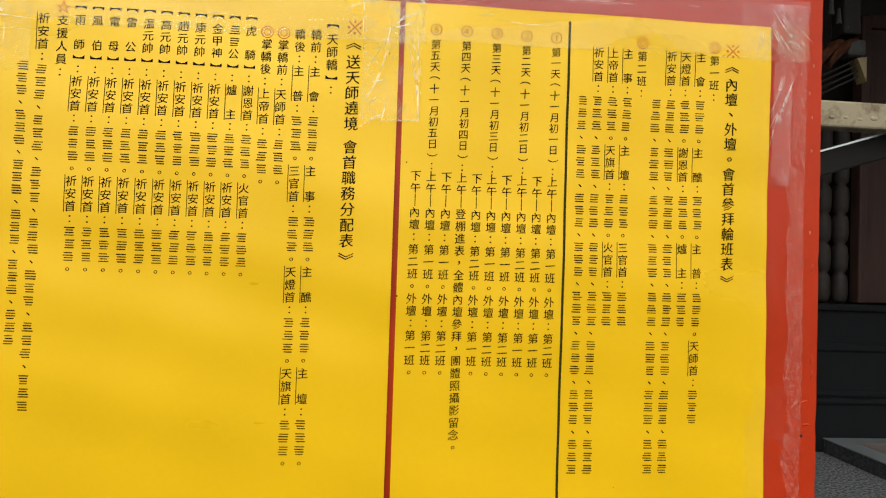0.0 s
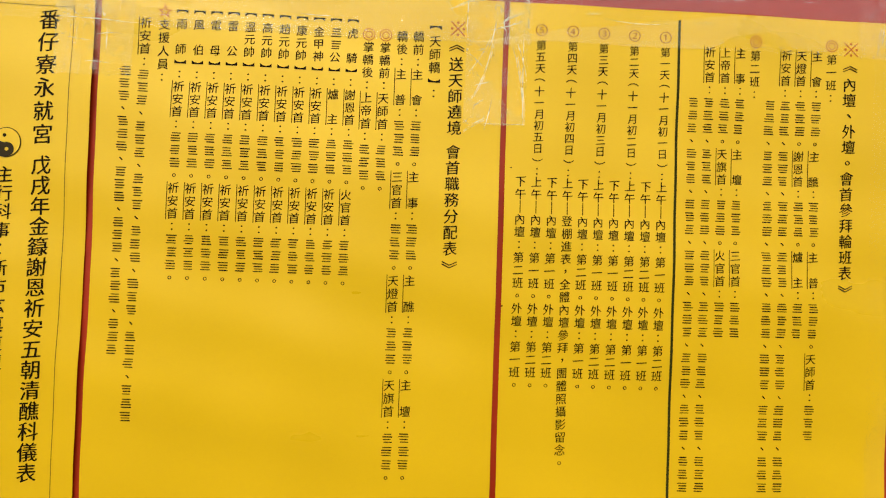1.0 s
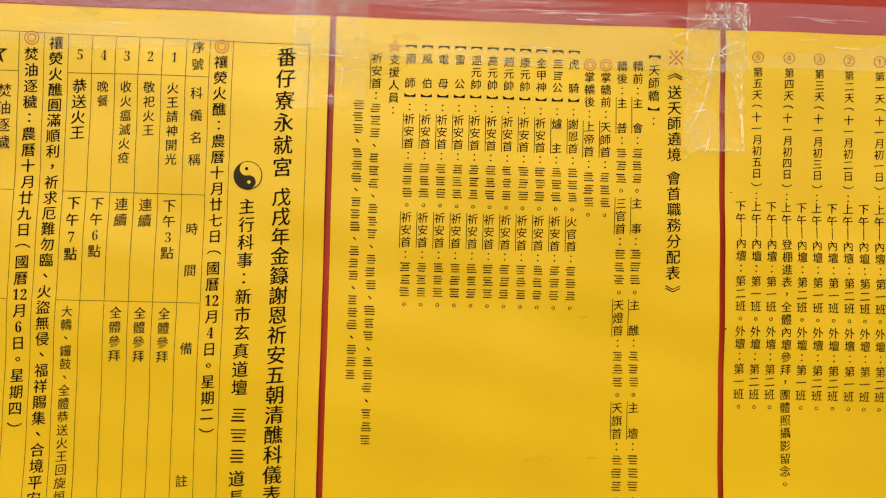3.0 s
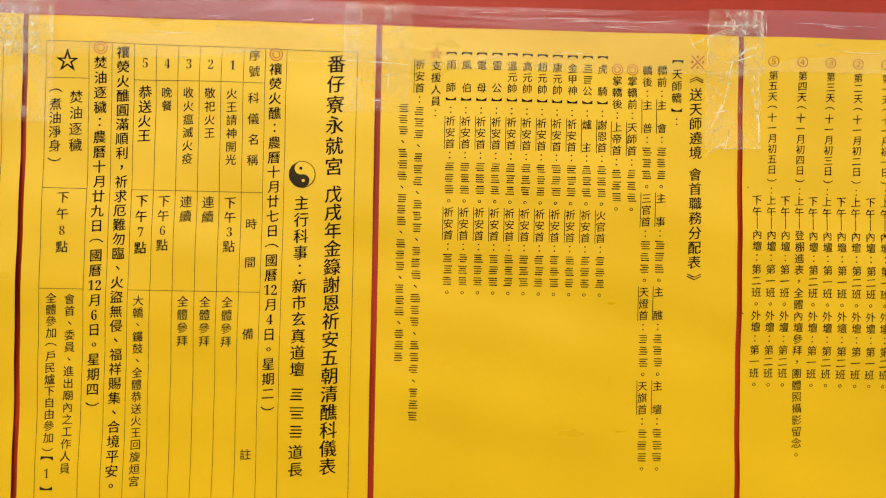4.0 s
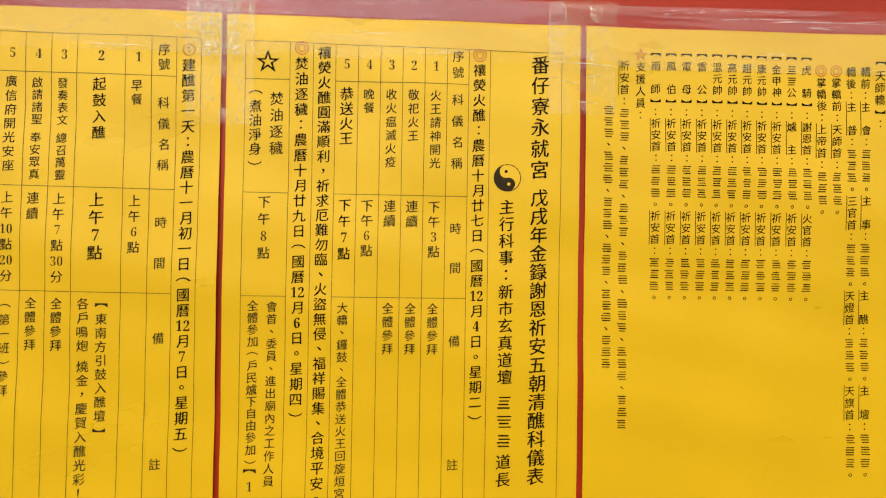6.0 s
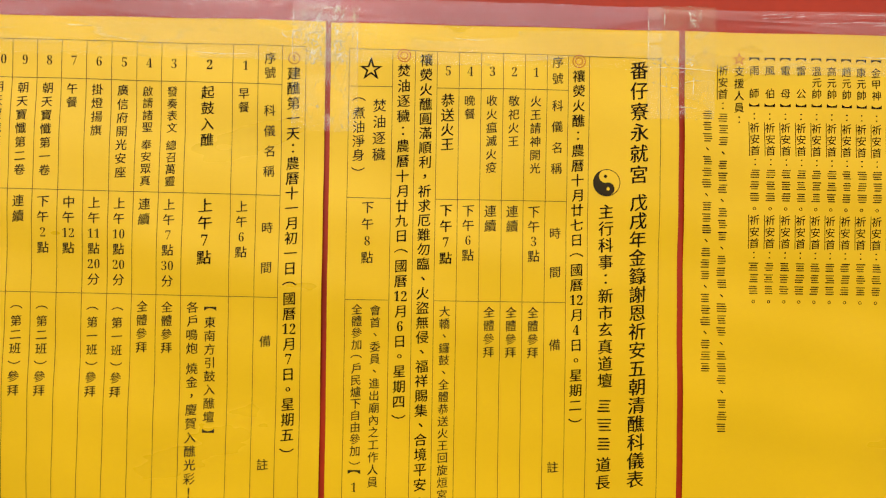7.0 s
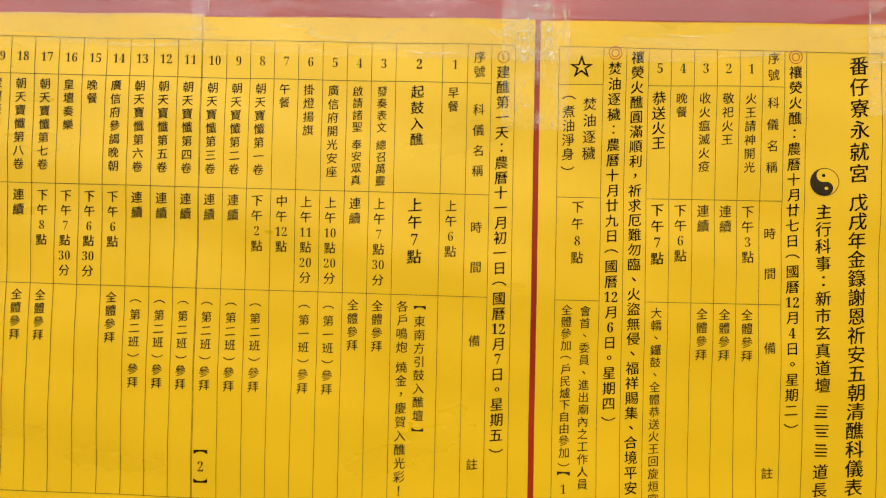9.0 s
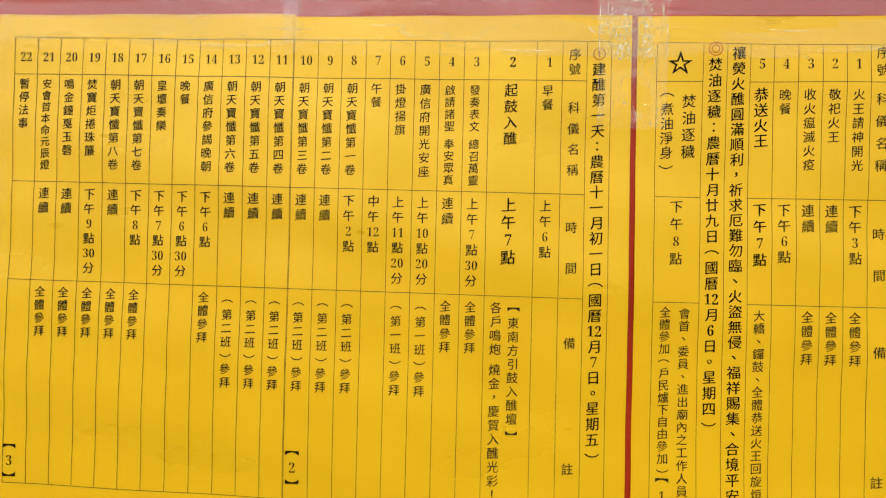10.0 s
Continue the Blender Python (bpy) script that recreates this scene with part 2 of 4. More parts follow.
def board_mark(name, x, z, w, h, d, mat, label, turn=0.0):
    """A chip, a run or a spot on the board's face: a low rounded lump."""
    bm = bmesh.new()
    bmesh.ops.create_uvsphere(bm, u_segments=10, v_segments=6, radius=1.0)
    bmesh.ops.transform(bm, matrix=Matrix.Translation((x, BOARD_Y, z)) @ Matrix.Rotation(turn, 4, "Y") @ Matrix.Diagonal((w, d, h, 1)), verts=bm.verts[:])
    for v in bm.verts:
        v.co.x += 0.25 * w * noise.noise((v.co.z * 900, x * 50, z * 50))
    for f in bm.faces:
        f.smooth = True
    part(name, bm, mat, board, label)


for z in (1.6130, 1.5890, 1.5680, 1.5400, 1.4700):
    board_mark("paint_chip", 0.3765 + 0.002 * math.sin(90 * z), z, 0.0007, 0.0015, 0.0003, PALE_CHIP, "pale chipped spot")
for x, z, a in ((0.3815, 1.3500, 0.3), (0.3745, 1.3270, 1.3), (0.3770, 1.3080, 1.5), (0.3810, 1.3620, 0.1), (0.3800, 1.4400, 0.2)):
    board_mark("paint_run", x, z, 0.0010, 0.0034, 0.0005, RED_PAINT, "thick run of red paint", a)
board_mark("dark_spot", 0.3729, 1.2987, 0.0011, 0.0016, 0.0005, DARK_WOOD, "dark spot")


def ripple(x, z):
    """How far the paper bulges towards the viewer."""
    return (0.0008 * math.sin(31 * z + 9 * x + 0.6 * math.sin(17 * x)) + 0.0006 * math.sin(52 * x - 14 * z + 1.3)
            + 0.00035 * math.sin(90 * z + 23 * x) + 0.0002 * math.sin(71 * x + 40 * z))


# ---- printing ----
GLYPHS = {}
SERIF = {str(k): chr(0x1D7CE + k) for k in range(10)}
UPRIGHT = {"（": "︵", "）": "︶", "(": "︵", ")": "︶", "【": "︻", "】": "︼", "《": "︽", "》": "︾"}
CENTRED = set("：。、，！︵︶︻︼︽︾☆★※①②③④⑤") | set(SERIF.values())
SCALED = {"※": 1.0, "：": 0.92, "。": 1.0, **{c: 1.0 for c in SERIF.values()}}


def ring_sign():
    """Two thin rings, one inside the other."""
    co, faces, n = [], [], 36
    for r, w in ((0.46, 0.075), (0.26, 0.075)):
        base = len(co)
        for k in range(n):
            a = 2 * math.pi * k / n
            co += [((r - w / 2) * math.cos(a), (r - w / 2) * math.sin(a)), ((r + w / 2) * math.cos(a), (r + w / 2) * math.sin(a))]
        for k in range(n):
            i, j = base + 2 * k, base + 2 * ((k + 1) % n)
            faces.append((i, i + 1, j + 1, j))
    return np.array(co), faces


def cross_sign():
    """A slanted cross with a dot in each quarter."""
    co, faces = [], []
    for sx in (1, -1):
        base = len(co)
        co += [(sx * (a - b), a + b) for a, b in ((-0.44, -0.028), (-0.44, 0.028), (0.44, 0.028), (0.44, -0.028))]
        faces.append(tuple(base + i for i in ((0, 3, 2, 1) if sx > 0 else (0, 1, 2, 3))))
    for a, b in ((0, 0.37), (0, -0.37), (0.37, 0), (-0.37, 0)):
        base = len(co)
        co += [(a + 0.085 * math.cos(math.pi * k / 6), b + 0.085 * math.sin(math.pi * k / 6)) for k in range(12)]
        faces.append(tuple(range(base, base + 12)))
    return np.array(co), faces


GLYPHS["◎", False] = ring_sign()
GLYPHS["※", False] = cross_sign()


def prepare(text, bold):
    """Take the outlines of all signs from the built-in font."""
    made = []
    for ch in sorted(text):
        if (ch, bold) in GLYPHS:
            continue
        cu = bpy.data.curves.new("sign", "FONT")
        cu.body, cu.resolution_u, cu.fill_mode, cu.dimensions = ch, 2, "FRONT", "2D"
        cu.offset = (-0.010 if bold else -0.018) if ch in SERIF.values() else 0.0
        made.append((ch, new("sign", cu)))
    if not made:
        return
    deps = bpy.context.evaluated_depsgraph_get()
    for ch, ob in made:
        me = bpy.data.meshes.new_from_object(ob.evaluated_get(deps))
        co = np.array([v.co[:2] for v in me.vertices]).reshape(-1, 2)
        faces = [tuple(p.vertices) for p in me.polygons]
        if len(co):
            low, high = co.min(0), co.max(0)
            if ch in CENTRED or ch.isascii():
                co = co - (low + high) / 2
            else:
                co = co - np.array([(low[0] + high[0]) / 2 if high[0] - low[0] > 0.6 else 0.5, 0.375])
            if not (ch in CENTRED or ch.isascii()):
                # brush-like: narrower, rising to the right, no stroke quite even
                co = co * (0.93, 0.95)
                co[:, 1] += 0.085 * co[:, 0]
                seed = ord(ch) % 97
                co = co + np.array([(0.022 * noise.noise((5 * a, 5 * b, seed)), 0.022 * noise.noise((5 * a, 5 * b, seed + 50.5))) for a, b in co])
            # a second printing, a hair to the side, thickens the strokes
            shift, many = (0.014 if bold else 0.008), len(co)
            co = np.concatenate((co - (shift, shift * 0.4), co + (shift, shift * 0.4)))
            faces = faces + [tuple(i + many for i in f) for f in faces]
        GLYPHS[ch, bold] = (co, faces)
        bpy.data.meshes.remove(me)
        cu = ob.data
        bpy.data.objects.remove(ob)
        bpy.data.curves.remove(cu)


def tokens(s):
    """Split a column of writing: digits run side by side, [ and ] bound a side line, N is a bar, ~ a half space."""
    out, k = [], 0
    while k < len(s):
        if s[k].isdigit() and s[k].isascii():
            e = k
            while e < len(s) and s[e].isdigit() and s[e].isascii():
                e += 1
            out.append("".join(SERIF[c] for c in s[k:e]))
            k = e
        else:
            out.append(UPRIGHT.get(s[k], s[k]))
            k += 1
    return out


bars = random.Random(11)


def column(sheet, name, s, x, z, pitch, size, ink=None, bold=False):
    """Write s downwards on a sheet, the first sign centred at x, z; each sign is a piece of its own."""
    ink = ink or INK
    toks = tokens(s)
    prepare({c for t in toks for c in t if c not in "[]N~　—"}, bold)

    def put(kind, co, fc):
        from_arrays(kind, [(a, -ripple(a, b) - 0.00016, b) for a, b in co], fc, ink, sheet)

    def bar(kind, x0, x1, z0, z1, n=1):
        zs = [z0 + (z1 - z0) * k / n for k in range(n + 1)]
        put(kind, [(a, b) for b in zs for a in (x0, x1)], [(2 * k, 2 * k + 1, 2 * k + 3, 2 * k + 2) for k in range(n)])

    at, top = z, None
    for t in toks:
        if t == "[":
            top = at + 0.5 * size
        elif t == "]":
            bar("side_line", x - 0.54 * size, x - 0.48 * size, at + pitch - 0.5 * size, top, 6)
        elif t == "~":
            at -= 0.5 * pitch
        elif t == "　":
            at -= pitch
        elif t == "—":
            bar("dash", x - 0.035 * size, x + 0.035 * size, at - 0.5 * pitch, at + 0.5 * pitch)
            at -= pitch
        elif t == "N":
            # four plain bars
            co, fc = [], []
            for k in range(4):
                h = bars.uniform(0.034, 0.050) * size
                a, b, zz = -bars.uniform(0.27, 0.44) * size, bars.uniform(0.27, 0.44) * size, at + (0.315 - 0.21 * k) * size
                base = len(co)
                co += [(x + a, zz - h), (x + b, zz - h), (x + b, zz + h), (x + a, zz + h)]
                fc.append((base, base + 1, base + 2, base + 3))
            put("text_bar", co, fc)
            at -= pitch
        else:
            co, fc = [], []
            wide = len(t) > 1
            for k, ch in enumerate(t):
                gco, gfc = GLYPHS[ch, bold]
                sx = size * (0.84 if ch in SERIF.values() else 1.0)
                off = (k - (len(t) - 1) / 2) * 0.50 * size if wide else 0
                f = SCALED.get(ch, 1.0)
                base = len(co)
                co += [(x + off + a * sx * f, at + b * size * f) for a, b in gco]
                fc += [tuple(base + i for i in q) for q in gfc]
            put(name, co, fc)
            at -= pitch
    return at


def line(sheet, x0, z0, x1, z1, w=0.00044, mat=None, name="rule"):
    """A printed line on a sheet."""
    a, b = Vector((x0, z0)), Vector((x1, z1))
    d = (b - a).normalized()
    s = Vector((-d.y, d.x)) * w / 2
    n = max(2, int((b - a).length / 0.008))
    verts, faces = [], []
    for k in range(n + 1):
        p = a + (b - a) * k / n
        for q in (p - s, p + s):
            verts.append((q.x, -ripple(q.x, q.y) - 0.00014, q.y))
    for k in range(n):
        faces.append((2 * k, 2 * k + 2, 2 * k + 3, 2 * k + 1))
    me = from_arrays(name, verts, faces, mat or RULE, sheet)
    return me


def paper_sheet(x0, x1, z0, z1, label, lift=0.0, lean=0.0):
    """A sheet of poster paper: a thin body that ripples a little."""
    nx, nz = max(8, int((x1 - x0) / 0.005)), int((z1 - z0) / 0.005)
    verts, faces = [], []
    for side in (0, 1):
        for k in range(nz + 1):
            for i in range(nx + 1):
                z = z0 + (z1 - z0) * k / nz
                x = x0 + (x1 - x0) * i / nx + lean * (z1 - z)
                verts.append((x, -ripple(x, z) - lift + (0.0003 if side else 0.0), z))
    w = nx + 1
    layer = w * (nz + 1)
    for k in range(nz):
        for i in range(nx):
            a = k * w + i
            faces.append((a, a + 1, a + w + 1, a + w))
            faces.append((layer + a, layer + a + w, layer + a + w + 1, layer + a + 1))
    ring = [i for i in range(w)] + [k * w + nx for k in range(1, nz + 1)] + [nz * w + i for i in range(nx - 1, -1, -1)] + [k * w for k in range(nz - 1, 0, -1)]
    rim = len(verts)
    verts += [verts[a] for a in ring] + [verts[layer + a] for a in ring]
    many = len(ring)
    for k in range(many):
        j = (k + 1) % many
        faces.append((rim + k, rim + many + k, rim + many + j, rim + j))
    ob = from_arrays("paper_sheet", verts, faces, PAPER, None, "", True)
    return tagged(ob, label, "paper sheet", "posters on the board")


SHEET_TOP, SHEET_FOOT = 1.6425, 1.2225

# sheet with the duty roster
roster = paper_sheet(0.0278, 0.3368, SHEET_FOOT, SHEET_TOP, "yellow paper duty roster taped to the red board", lean=0.004)
P, S = 0.01003, 0.0094
column(roster, "heading_mark", "※", 0.3030, 1.6193, P, 0.0125, RED_INK)
column(roster, "heading_character", "《內壇、外壇。會首參拜輪班表》", 0.3025, 1.6035, 0.01252, 0.0124, bold=True)
for cx, n in ((0.2873, "一"), (0.2250, "二")):
    column(roster, "ring_mark", "◎", cx, 1.6214, P, 0.0098, RED_INK)
    column(roster, "character", "第" + n + "班：", cx, 1.6105, 0.0103, S)
names = "、".join(["NNN"] * 8)
for k, (s, drop) in enumerate((
        ("[主　會]：NNN。[主　醮]：NNN。[主　普]：NNN。[天師首]：NNN", 0), ("[天燈首]：NNN。[謝恩首]：NNN。[爐　主]：NNN", 0), ("[祈安首]：" + names, 0), (names, 4), ("", 0),
        ("[主　事]：NNN。[主　壇]：NNN。[三官首]：NNN", 0), ("[上帝首]：NNN。[天旗首]：NNN。[火官首]：NNN", 0), ("[祈安首]：" + names, 0), (names, 4))):
    if s:
        column(roster, "character", s, 0.2756 - 0.01253 * k, 1.6125 - 0.0002 * k - drop * P, P, S)
line(roster, 0.1629, 1.6355, 0.1637, 1.2300, 0.0021, GREEN, "divider_line")
one, two = "第一班", "第二班"
duty = [(one, two), (two, one), (two, one), (one, two), (one, two), (two, one), None, (one, two), (one, two), (two, one)]
for k in range(10):
    cx = 0.1522 - 0.01237 * k
    if k % 2 == 0:
        d = "一二三四五"[k // 2]
        column(roster, "day_mark", "①②③④⑤"[k // 2], cx, 1.6212, P, 0.0112, BROWN_INK, True)
        column(roster, "character", "第" + d + "天（十一月初" + d + "日）：", cx, 1.6093, 0.00895, 0.0089)
    if duty[k]:
        s = "內壇：" + duty[k][0] + "。外壇：" + duty[k][1] + "。"
    else:
        s = "登棚進表，全體內壇參拜，團體照攝影留念。"
    column(roster, "character", "上下"[k % 2] + "午—" + s, cx, 1.5026, 0.00982, S)

# sheet with the procession duties
duties = paper_sheet(-0.2808, 0.0235, SHEET_FOOT, SHEET_TOP, "yellow paper list of procession duties taped to the board", lean=0.003)
P, S = 0.00993, 0.0094
column(duties, "heading_mark", "※", -0.0120, 1.6188, P, 0.0125, RED_INK)
column(duties, "heading_character", "《送天師遶境~會首職務分配表》", -0.0123, 1.6040, 0.01245, 0.0124, bold=True)
column(duties, "character", "【天師轎】：", -0.0291, 1.6186, 0.0102, 0.0100)
column(duties, "character", "轎前：[主　會]：NNN。[主　事]：NNN。[主　醮]：NNN。[主　壇]：NNN。", -0.0420, 1.6112, P, S)
column(duties, "character", "轎後：[主　普]：NNN。[三官首]：NNN。[天燈首]：NNN。[天旗首]：NNN。", -0.0546, 1.6108, P, S)
for cx, s in ((-0.0675, "掌轎前：[天師首]：NNN。"), (-0.0804, "掌轎後：[上帝首]：NNN。")):
    column(duties, "ring_mark", "◎", cx, 1.6111, P, 0.0098, RED_INK)
    column(duties, "character", s, cx, 1.6012, P, S)
for k, s in enumerate("虎　騎 NN公 金甲神 康元帥 趙元帥 高元帥 溫元帥 雷　公 電　母 風　伯 雨　師".split(" ")):
    post = ("[謝恩首]", "[爐　主]", "[祈安首]")[min(k, 2)]
    column(duties, "character", "【" + s + "】：" + post + "：NNN。" + ("[火官首]" if k == 0 else "[祈安首]") + "：NNN。", -0.0929 - 0.01289 * k, 1.6208, 0.00962, 0.0092)
column(duties, "star_mark", "☆", -0.2347, 1.6207, P, 0.0118, RED_INK)
column(duties, "character", "支援人員：", -0.2346, 1.6100, 0.0101, S)
column(duties, "character", "[祈安首]：" + "、".join(["NNN"] * 7), -0.2483, 1.6104, 0.00985, S)
column(duties, "character", "、".join(["NNN"] * 6), -0.2615, 1.5731, 0.00950, S)


# sheet with the title and the first rites
def ruled(sheet, xs, tops, foot):
    for x in xs:
        line(sheet, x, tops, x, foot)


def cell(sheet, s, cx, z, pitch, size, bold=False):
    if s:
        column(sheet, "character", s, cx, z, pitch, size * (1.0 if bold else 0.97), None if bold else SOFT_INK, bold)


rites = paper_sheet(-0.5738, -0.2858, SHEET_FOOT, SHEET_TOP, "yellow paper title sheet with rites table and emblem", lean=0.003)
CX = [-0.5585, -0.5228, -0.5042, -0.4862, -0.4680, -0.4498, -0.4317, -0.4137, -0.3955, -0.3778, -0.3602, -0.3010]
CT, C1, C2, C3, CF = 1.6203, 1.5907, 1.4990, 1.4157, 1.2420
ruled(rites, CX, CT, CF)
line(rites, CX[0], CT + 0.0008, CX[-1], CT - 0.0012)
line(rites, CX[0], CF, CX[-1], CF)
for a, b in ((0, 1), (3, 9)):
    for z in (C1, C2, C3):
        line(rites, CX[a], z, CX[b], z)
column(rites, "heading_character", "番仔寮永就宮", -0.3186, 1.6090, 0.01738, 0.0168, bold=True)
column(rites, "heading_character", "戊戌年金籙謝恩祈安五朝清醮科儀表", -0.3184, 1.4990, 0.01517, 0.0158, bold=True)
for s, z, gap in (("主行科事：新市玄真道壇", 1.4910, 0.01386), ("NNN", 1.3315, 0.0155), ("道長", 1.2834, 0.0147)):
    column(rites, "subheading_character", s, -0.3450, z, gap, 0.0136, bold=True)
for a, b, s, z in ((9, 10, "禳熒火醮：農曆十月廿七日（國曆12月4日。星期二）", 1.6152), (1, 2, "焚油逐穢：農曆十月廿九日（國曆12月6日。星期四）", 1.6163)):
    cx = (CX[a] + CX[b]) / 2
    column(rites, "ring_mark", "◎", cx, z, P, 0.0112, RED_INK)
    column(rites, "date_character", s, cx, z - 0.0124, 0.01232, 0.0117, bold=True)
column(rites, "character", "禳熒火醮圓滿順利，祈求厄難勿臨、火盜無侵、福祥賜集、合境平安。", (CX[2] + CX[3]) / 2, 1.6131, 0.01196, 0.0117, bold=True)
for k, (no, what, when, who) in enumerate((("5", "恭送火王", "下午7點", "大轎、鑼鼓、全體恭送火王回旋烜宮"), ("4", "晚餐", "下午6點", ""), ("3", "收火瘟滅火疫", "連續", "全體參拜"),
                                           ("2", "敬祀火王", "連續", "全體參拜"), ("1", "火王請神開光", "下午3點", "全體參拜"))):
    cx = (CX[3 + k] + CX[4 + k]) / 2
    strong = k == 0
    cell(rites, no, cx, 1.6050, P, 0.0115)
    cell(rites, what, cx, 1.5808, 0.0121 if strong else 0.0110, 0.0122 if strong else 0.0104, strong)
    cell(rites, when, cx, 1.4900, 0.0131 if strong else 0.0122, 0.0114, strong)
    cell(rites, who, cx, 1.4070, 0.00994 if strong else 0.0109, 0.0100 if strong else 0.0104)
cx = (CX[8] + CX[9]) / 2
cell(rites, "序號", cx, 1.6138, 0.0135, 0.0108)
for s, z, gap in (("科儀名稱", 1.5777, 0.0172), ("時間", 1.4727, 0.0322), ("備註", 1.3810, 0.1002)):
    cell(rites, s, cx, z, gap, 0.0108)
column(rites, "star_mark", "☆", -0.5405, 1.6055, P, 0.0200)
cell(rites, "焚油逐穢", -0.5331, 1.5750, 0.0133, 0.0124)
cell(rites, "（煮油淨身）", -0.5500, 1.5801, 0.0115, 0.0118)
cell(rites, "下午8點", -0.5413, 1.4913, 0.0137, 0.0114)
cell(rites, "會首、委員、進出廟內之工作人員", -0.5337, 1.4072, 0.00996, 0.0100)
cell(rites, "全體參加（戶民爐下自由參加）", -0.5487, 1.4078, 0.00962, 0.0100)
cell(rites, "【1】", -0.5488, 1.2755, 0.0122, 0.0112)


def taiji(sheet, cx, cz, r):
    """A round emblem of two joined halves, drawn as flat shapes."""
    def disc(x, z, rad, k0=0.0, k1=2 * math.pi, n=40):
        return [(x + rad * math.cos(k0 + (k1 - k0) * k / n), z + rad * math.sin(k0 + (k1 - k0) * k / n)) for k in range(n + 1)]

    def flat(pts, mat, lift, name):
        bm = bmesh.new()
        bm.faces.new([bm.verts.new((a, -ripple(a, b) - lift, b)) for a, b in pts])
        bmesh.ops.triangulate(bm, faces=bm.faces[:])
        bmesh.ops.recalc_face_normals(bm, faces=bm.faces[:])
        for f in bm.faces:
            if f.normal.y > 0:
                f.normal_flip()
        return part(name, bm, mat, sheet)

    h = math.pi / 2
    flat(disc(cx, cz, r)[:-1], SOFT_INK, 0.00035, "emblem_dark_half")
    turn = math.radians(12)
    ax, az = 0.47 * r * math.sin(turn), 0.47 * r * math.cos(turn)
    flat(disc(cx, cz, r * 0.94, turn - h, turn + h), PAPER, 0.00055, "emblem_light_half")
    flat(disc(cx - ax, cz + az, r * 0.47)[:-1], PAPER, 0.00065, "emblem_light_lobe")
    flat(disc(cx + ax, cz - az, r * 0.47)[:-1], SOFT_INK, 0.00072, "emblem_dark_lobe")
    flat(disc(cx - 0.10 * r, cz + 0.46 * r, r * 0.12)[:-1], INK, 0.00085, "emblem_dot")
    flat(disc(cx + 0.10 * r, cz - 0.46 * r, r * 0.12)[:-1], PAPER, 0.00085, "emblem_dot")


taiji(rites, -0.3450, 1.5150, 0.0112)

# two joined sheets with the programme of the first day
day_right = paper_sheet(-0.8535, -0.5782, SHEET_FOOT, 1.6435, "yellow paper programme sheet with ruled table, taped", lean=0.002)
day_left = paper_sheet(-1.1080, -0.8520, SHEET_FOOT + 0.002, 1.6458, "yellow paper programme sheet joined to its neighbour", lift=-0.0001)
ROWS_Z = (1.6222, 1.5908, 1.4998, 1.4165, 1.2440)
EDGES = [-1.0937 + 0.02012 * k for k in range(21)] + [-0.6531, -0.6326, -0.6132, -0.5940]


def slope(x, z):
    """The left sheet hangs a little higher."""
    return z + 0.0042 * min(1, max(0, (-x - 0.62) / 0.47)) * (1 if z > 1.3 else 1.2)


for k, x in enumerate(EDGES):
    line(day_left if k < 13 else day_right, x, slope(x, ROWS_Z[0]), x, slope(x, ROWS_Z[4]))
for k, z in enumerate(ROWS_Z):
    end = EDGES[-1] if k in (0, 4) else EDGES[-2]
    line(day_left, EDGES[0], slope(EDGES[0], z), EDGES[12], slope(EDGES[12], z))
    line(day_right, EDGES[12], slope(EDGES[12], z), end, slope(end, z))
line(day_right, -0.8530, 1.6432, -0.8530, 1.2245, 0.00035, RULE, "sheet_edge")
scripture = "朝天寶懺第"
second = "（第二班）參拜"
DAY = (
    ("暫停法事", "", ""), ("安會首本命元辰燈", "連續", "全體參拜"), ("鳴金鐘戛玉磬", "連續", "全體參拜"), ("焚寶炬捲珠簾", "下午9點30分", "全體參拜"),
    (scripture + "八卷", "連續", "全體參拜"), (scripture + "七卷", "下午8點", "全體參拜"), ("皇壇奏樂", "下午7點30分", ""), ("晚餐", "下午6點30分", ""),
    ("廣信府參謁晚朝", "下午6點", "全體參拜"), (scripture + "六卷", "連續", second), (scripture + "五卷", "連續", second), (scripture + "四卷", "連續", second),
    (scripture + "三卷", "連續", second), (scripture + "二卷", "連續", second), (scripture + "一卷", "下午2點", second), ("午餐", "中午12點", ""),
    ("掛燈揚旗", "上午11點20分", "（第一班）參拜"), ("廣信府開光安座", "上午10點20分", "（第一班）參拜"), ("啟請諸聖~奉安眾真", "連續", "全體參拜"), ("發奏表文~總召萬靈", "上午7點30分", "全體參拜"),
    ("起鼓入醮", "上午7點", ""), ("早餐", "上午6點", ""))
for k, (what, when, who) in enumerate(DAY):
    cx = (EDGES[k] + EDGES[k + 1]) / 2
    sheet = day_left if k < 12 else day_right
    strong = what == "起鼓入醮"
    long = len(what) > 7
    cell(sheet, str(22 - k), cx, slope(cx, 1.6055), P, 0.0112, strong)
    cell(sheet, what, cx - 0.001, slope(cx, 1.5825), 0.0129 if strong else 0.0098 if long else 0.0112, 0.0118 if strong else 0.0098 if long else 0.0104, strong)
    cell(sheet, when, cx - 0.001, slope(cx, 1.4900), 0.0141 if strong else 0.0124, 0.0130 if strong else 0.0110, strong)
    cell(sheet, who, cx - 0.001, slope(cx, 1.4043 if "（" in who else 1.4068), 0.01115 if "（" in who else 0.0110, 0.0104)
cell(day_right, "【東南方引鼓入醮壇】", -0.6676, 1.4066, 0.0110, 0.0106)
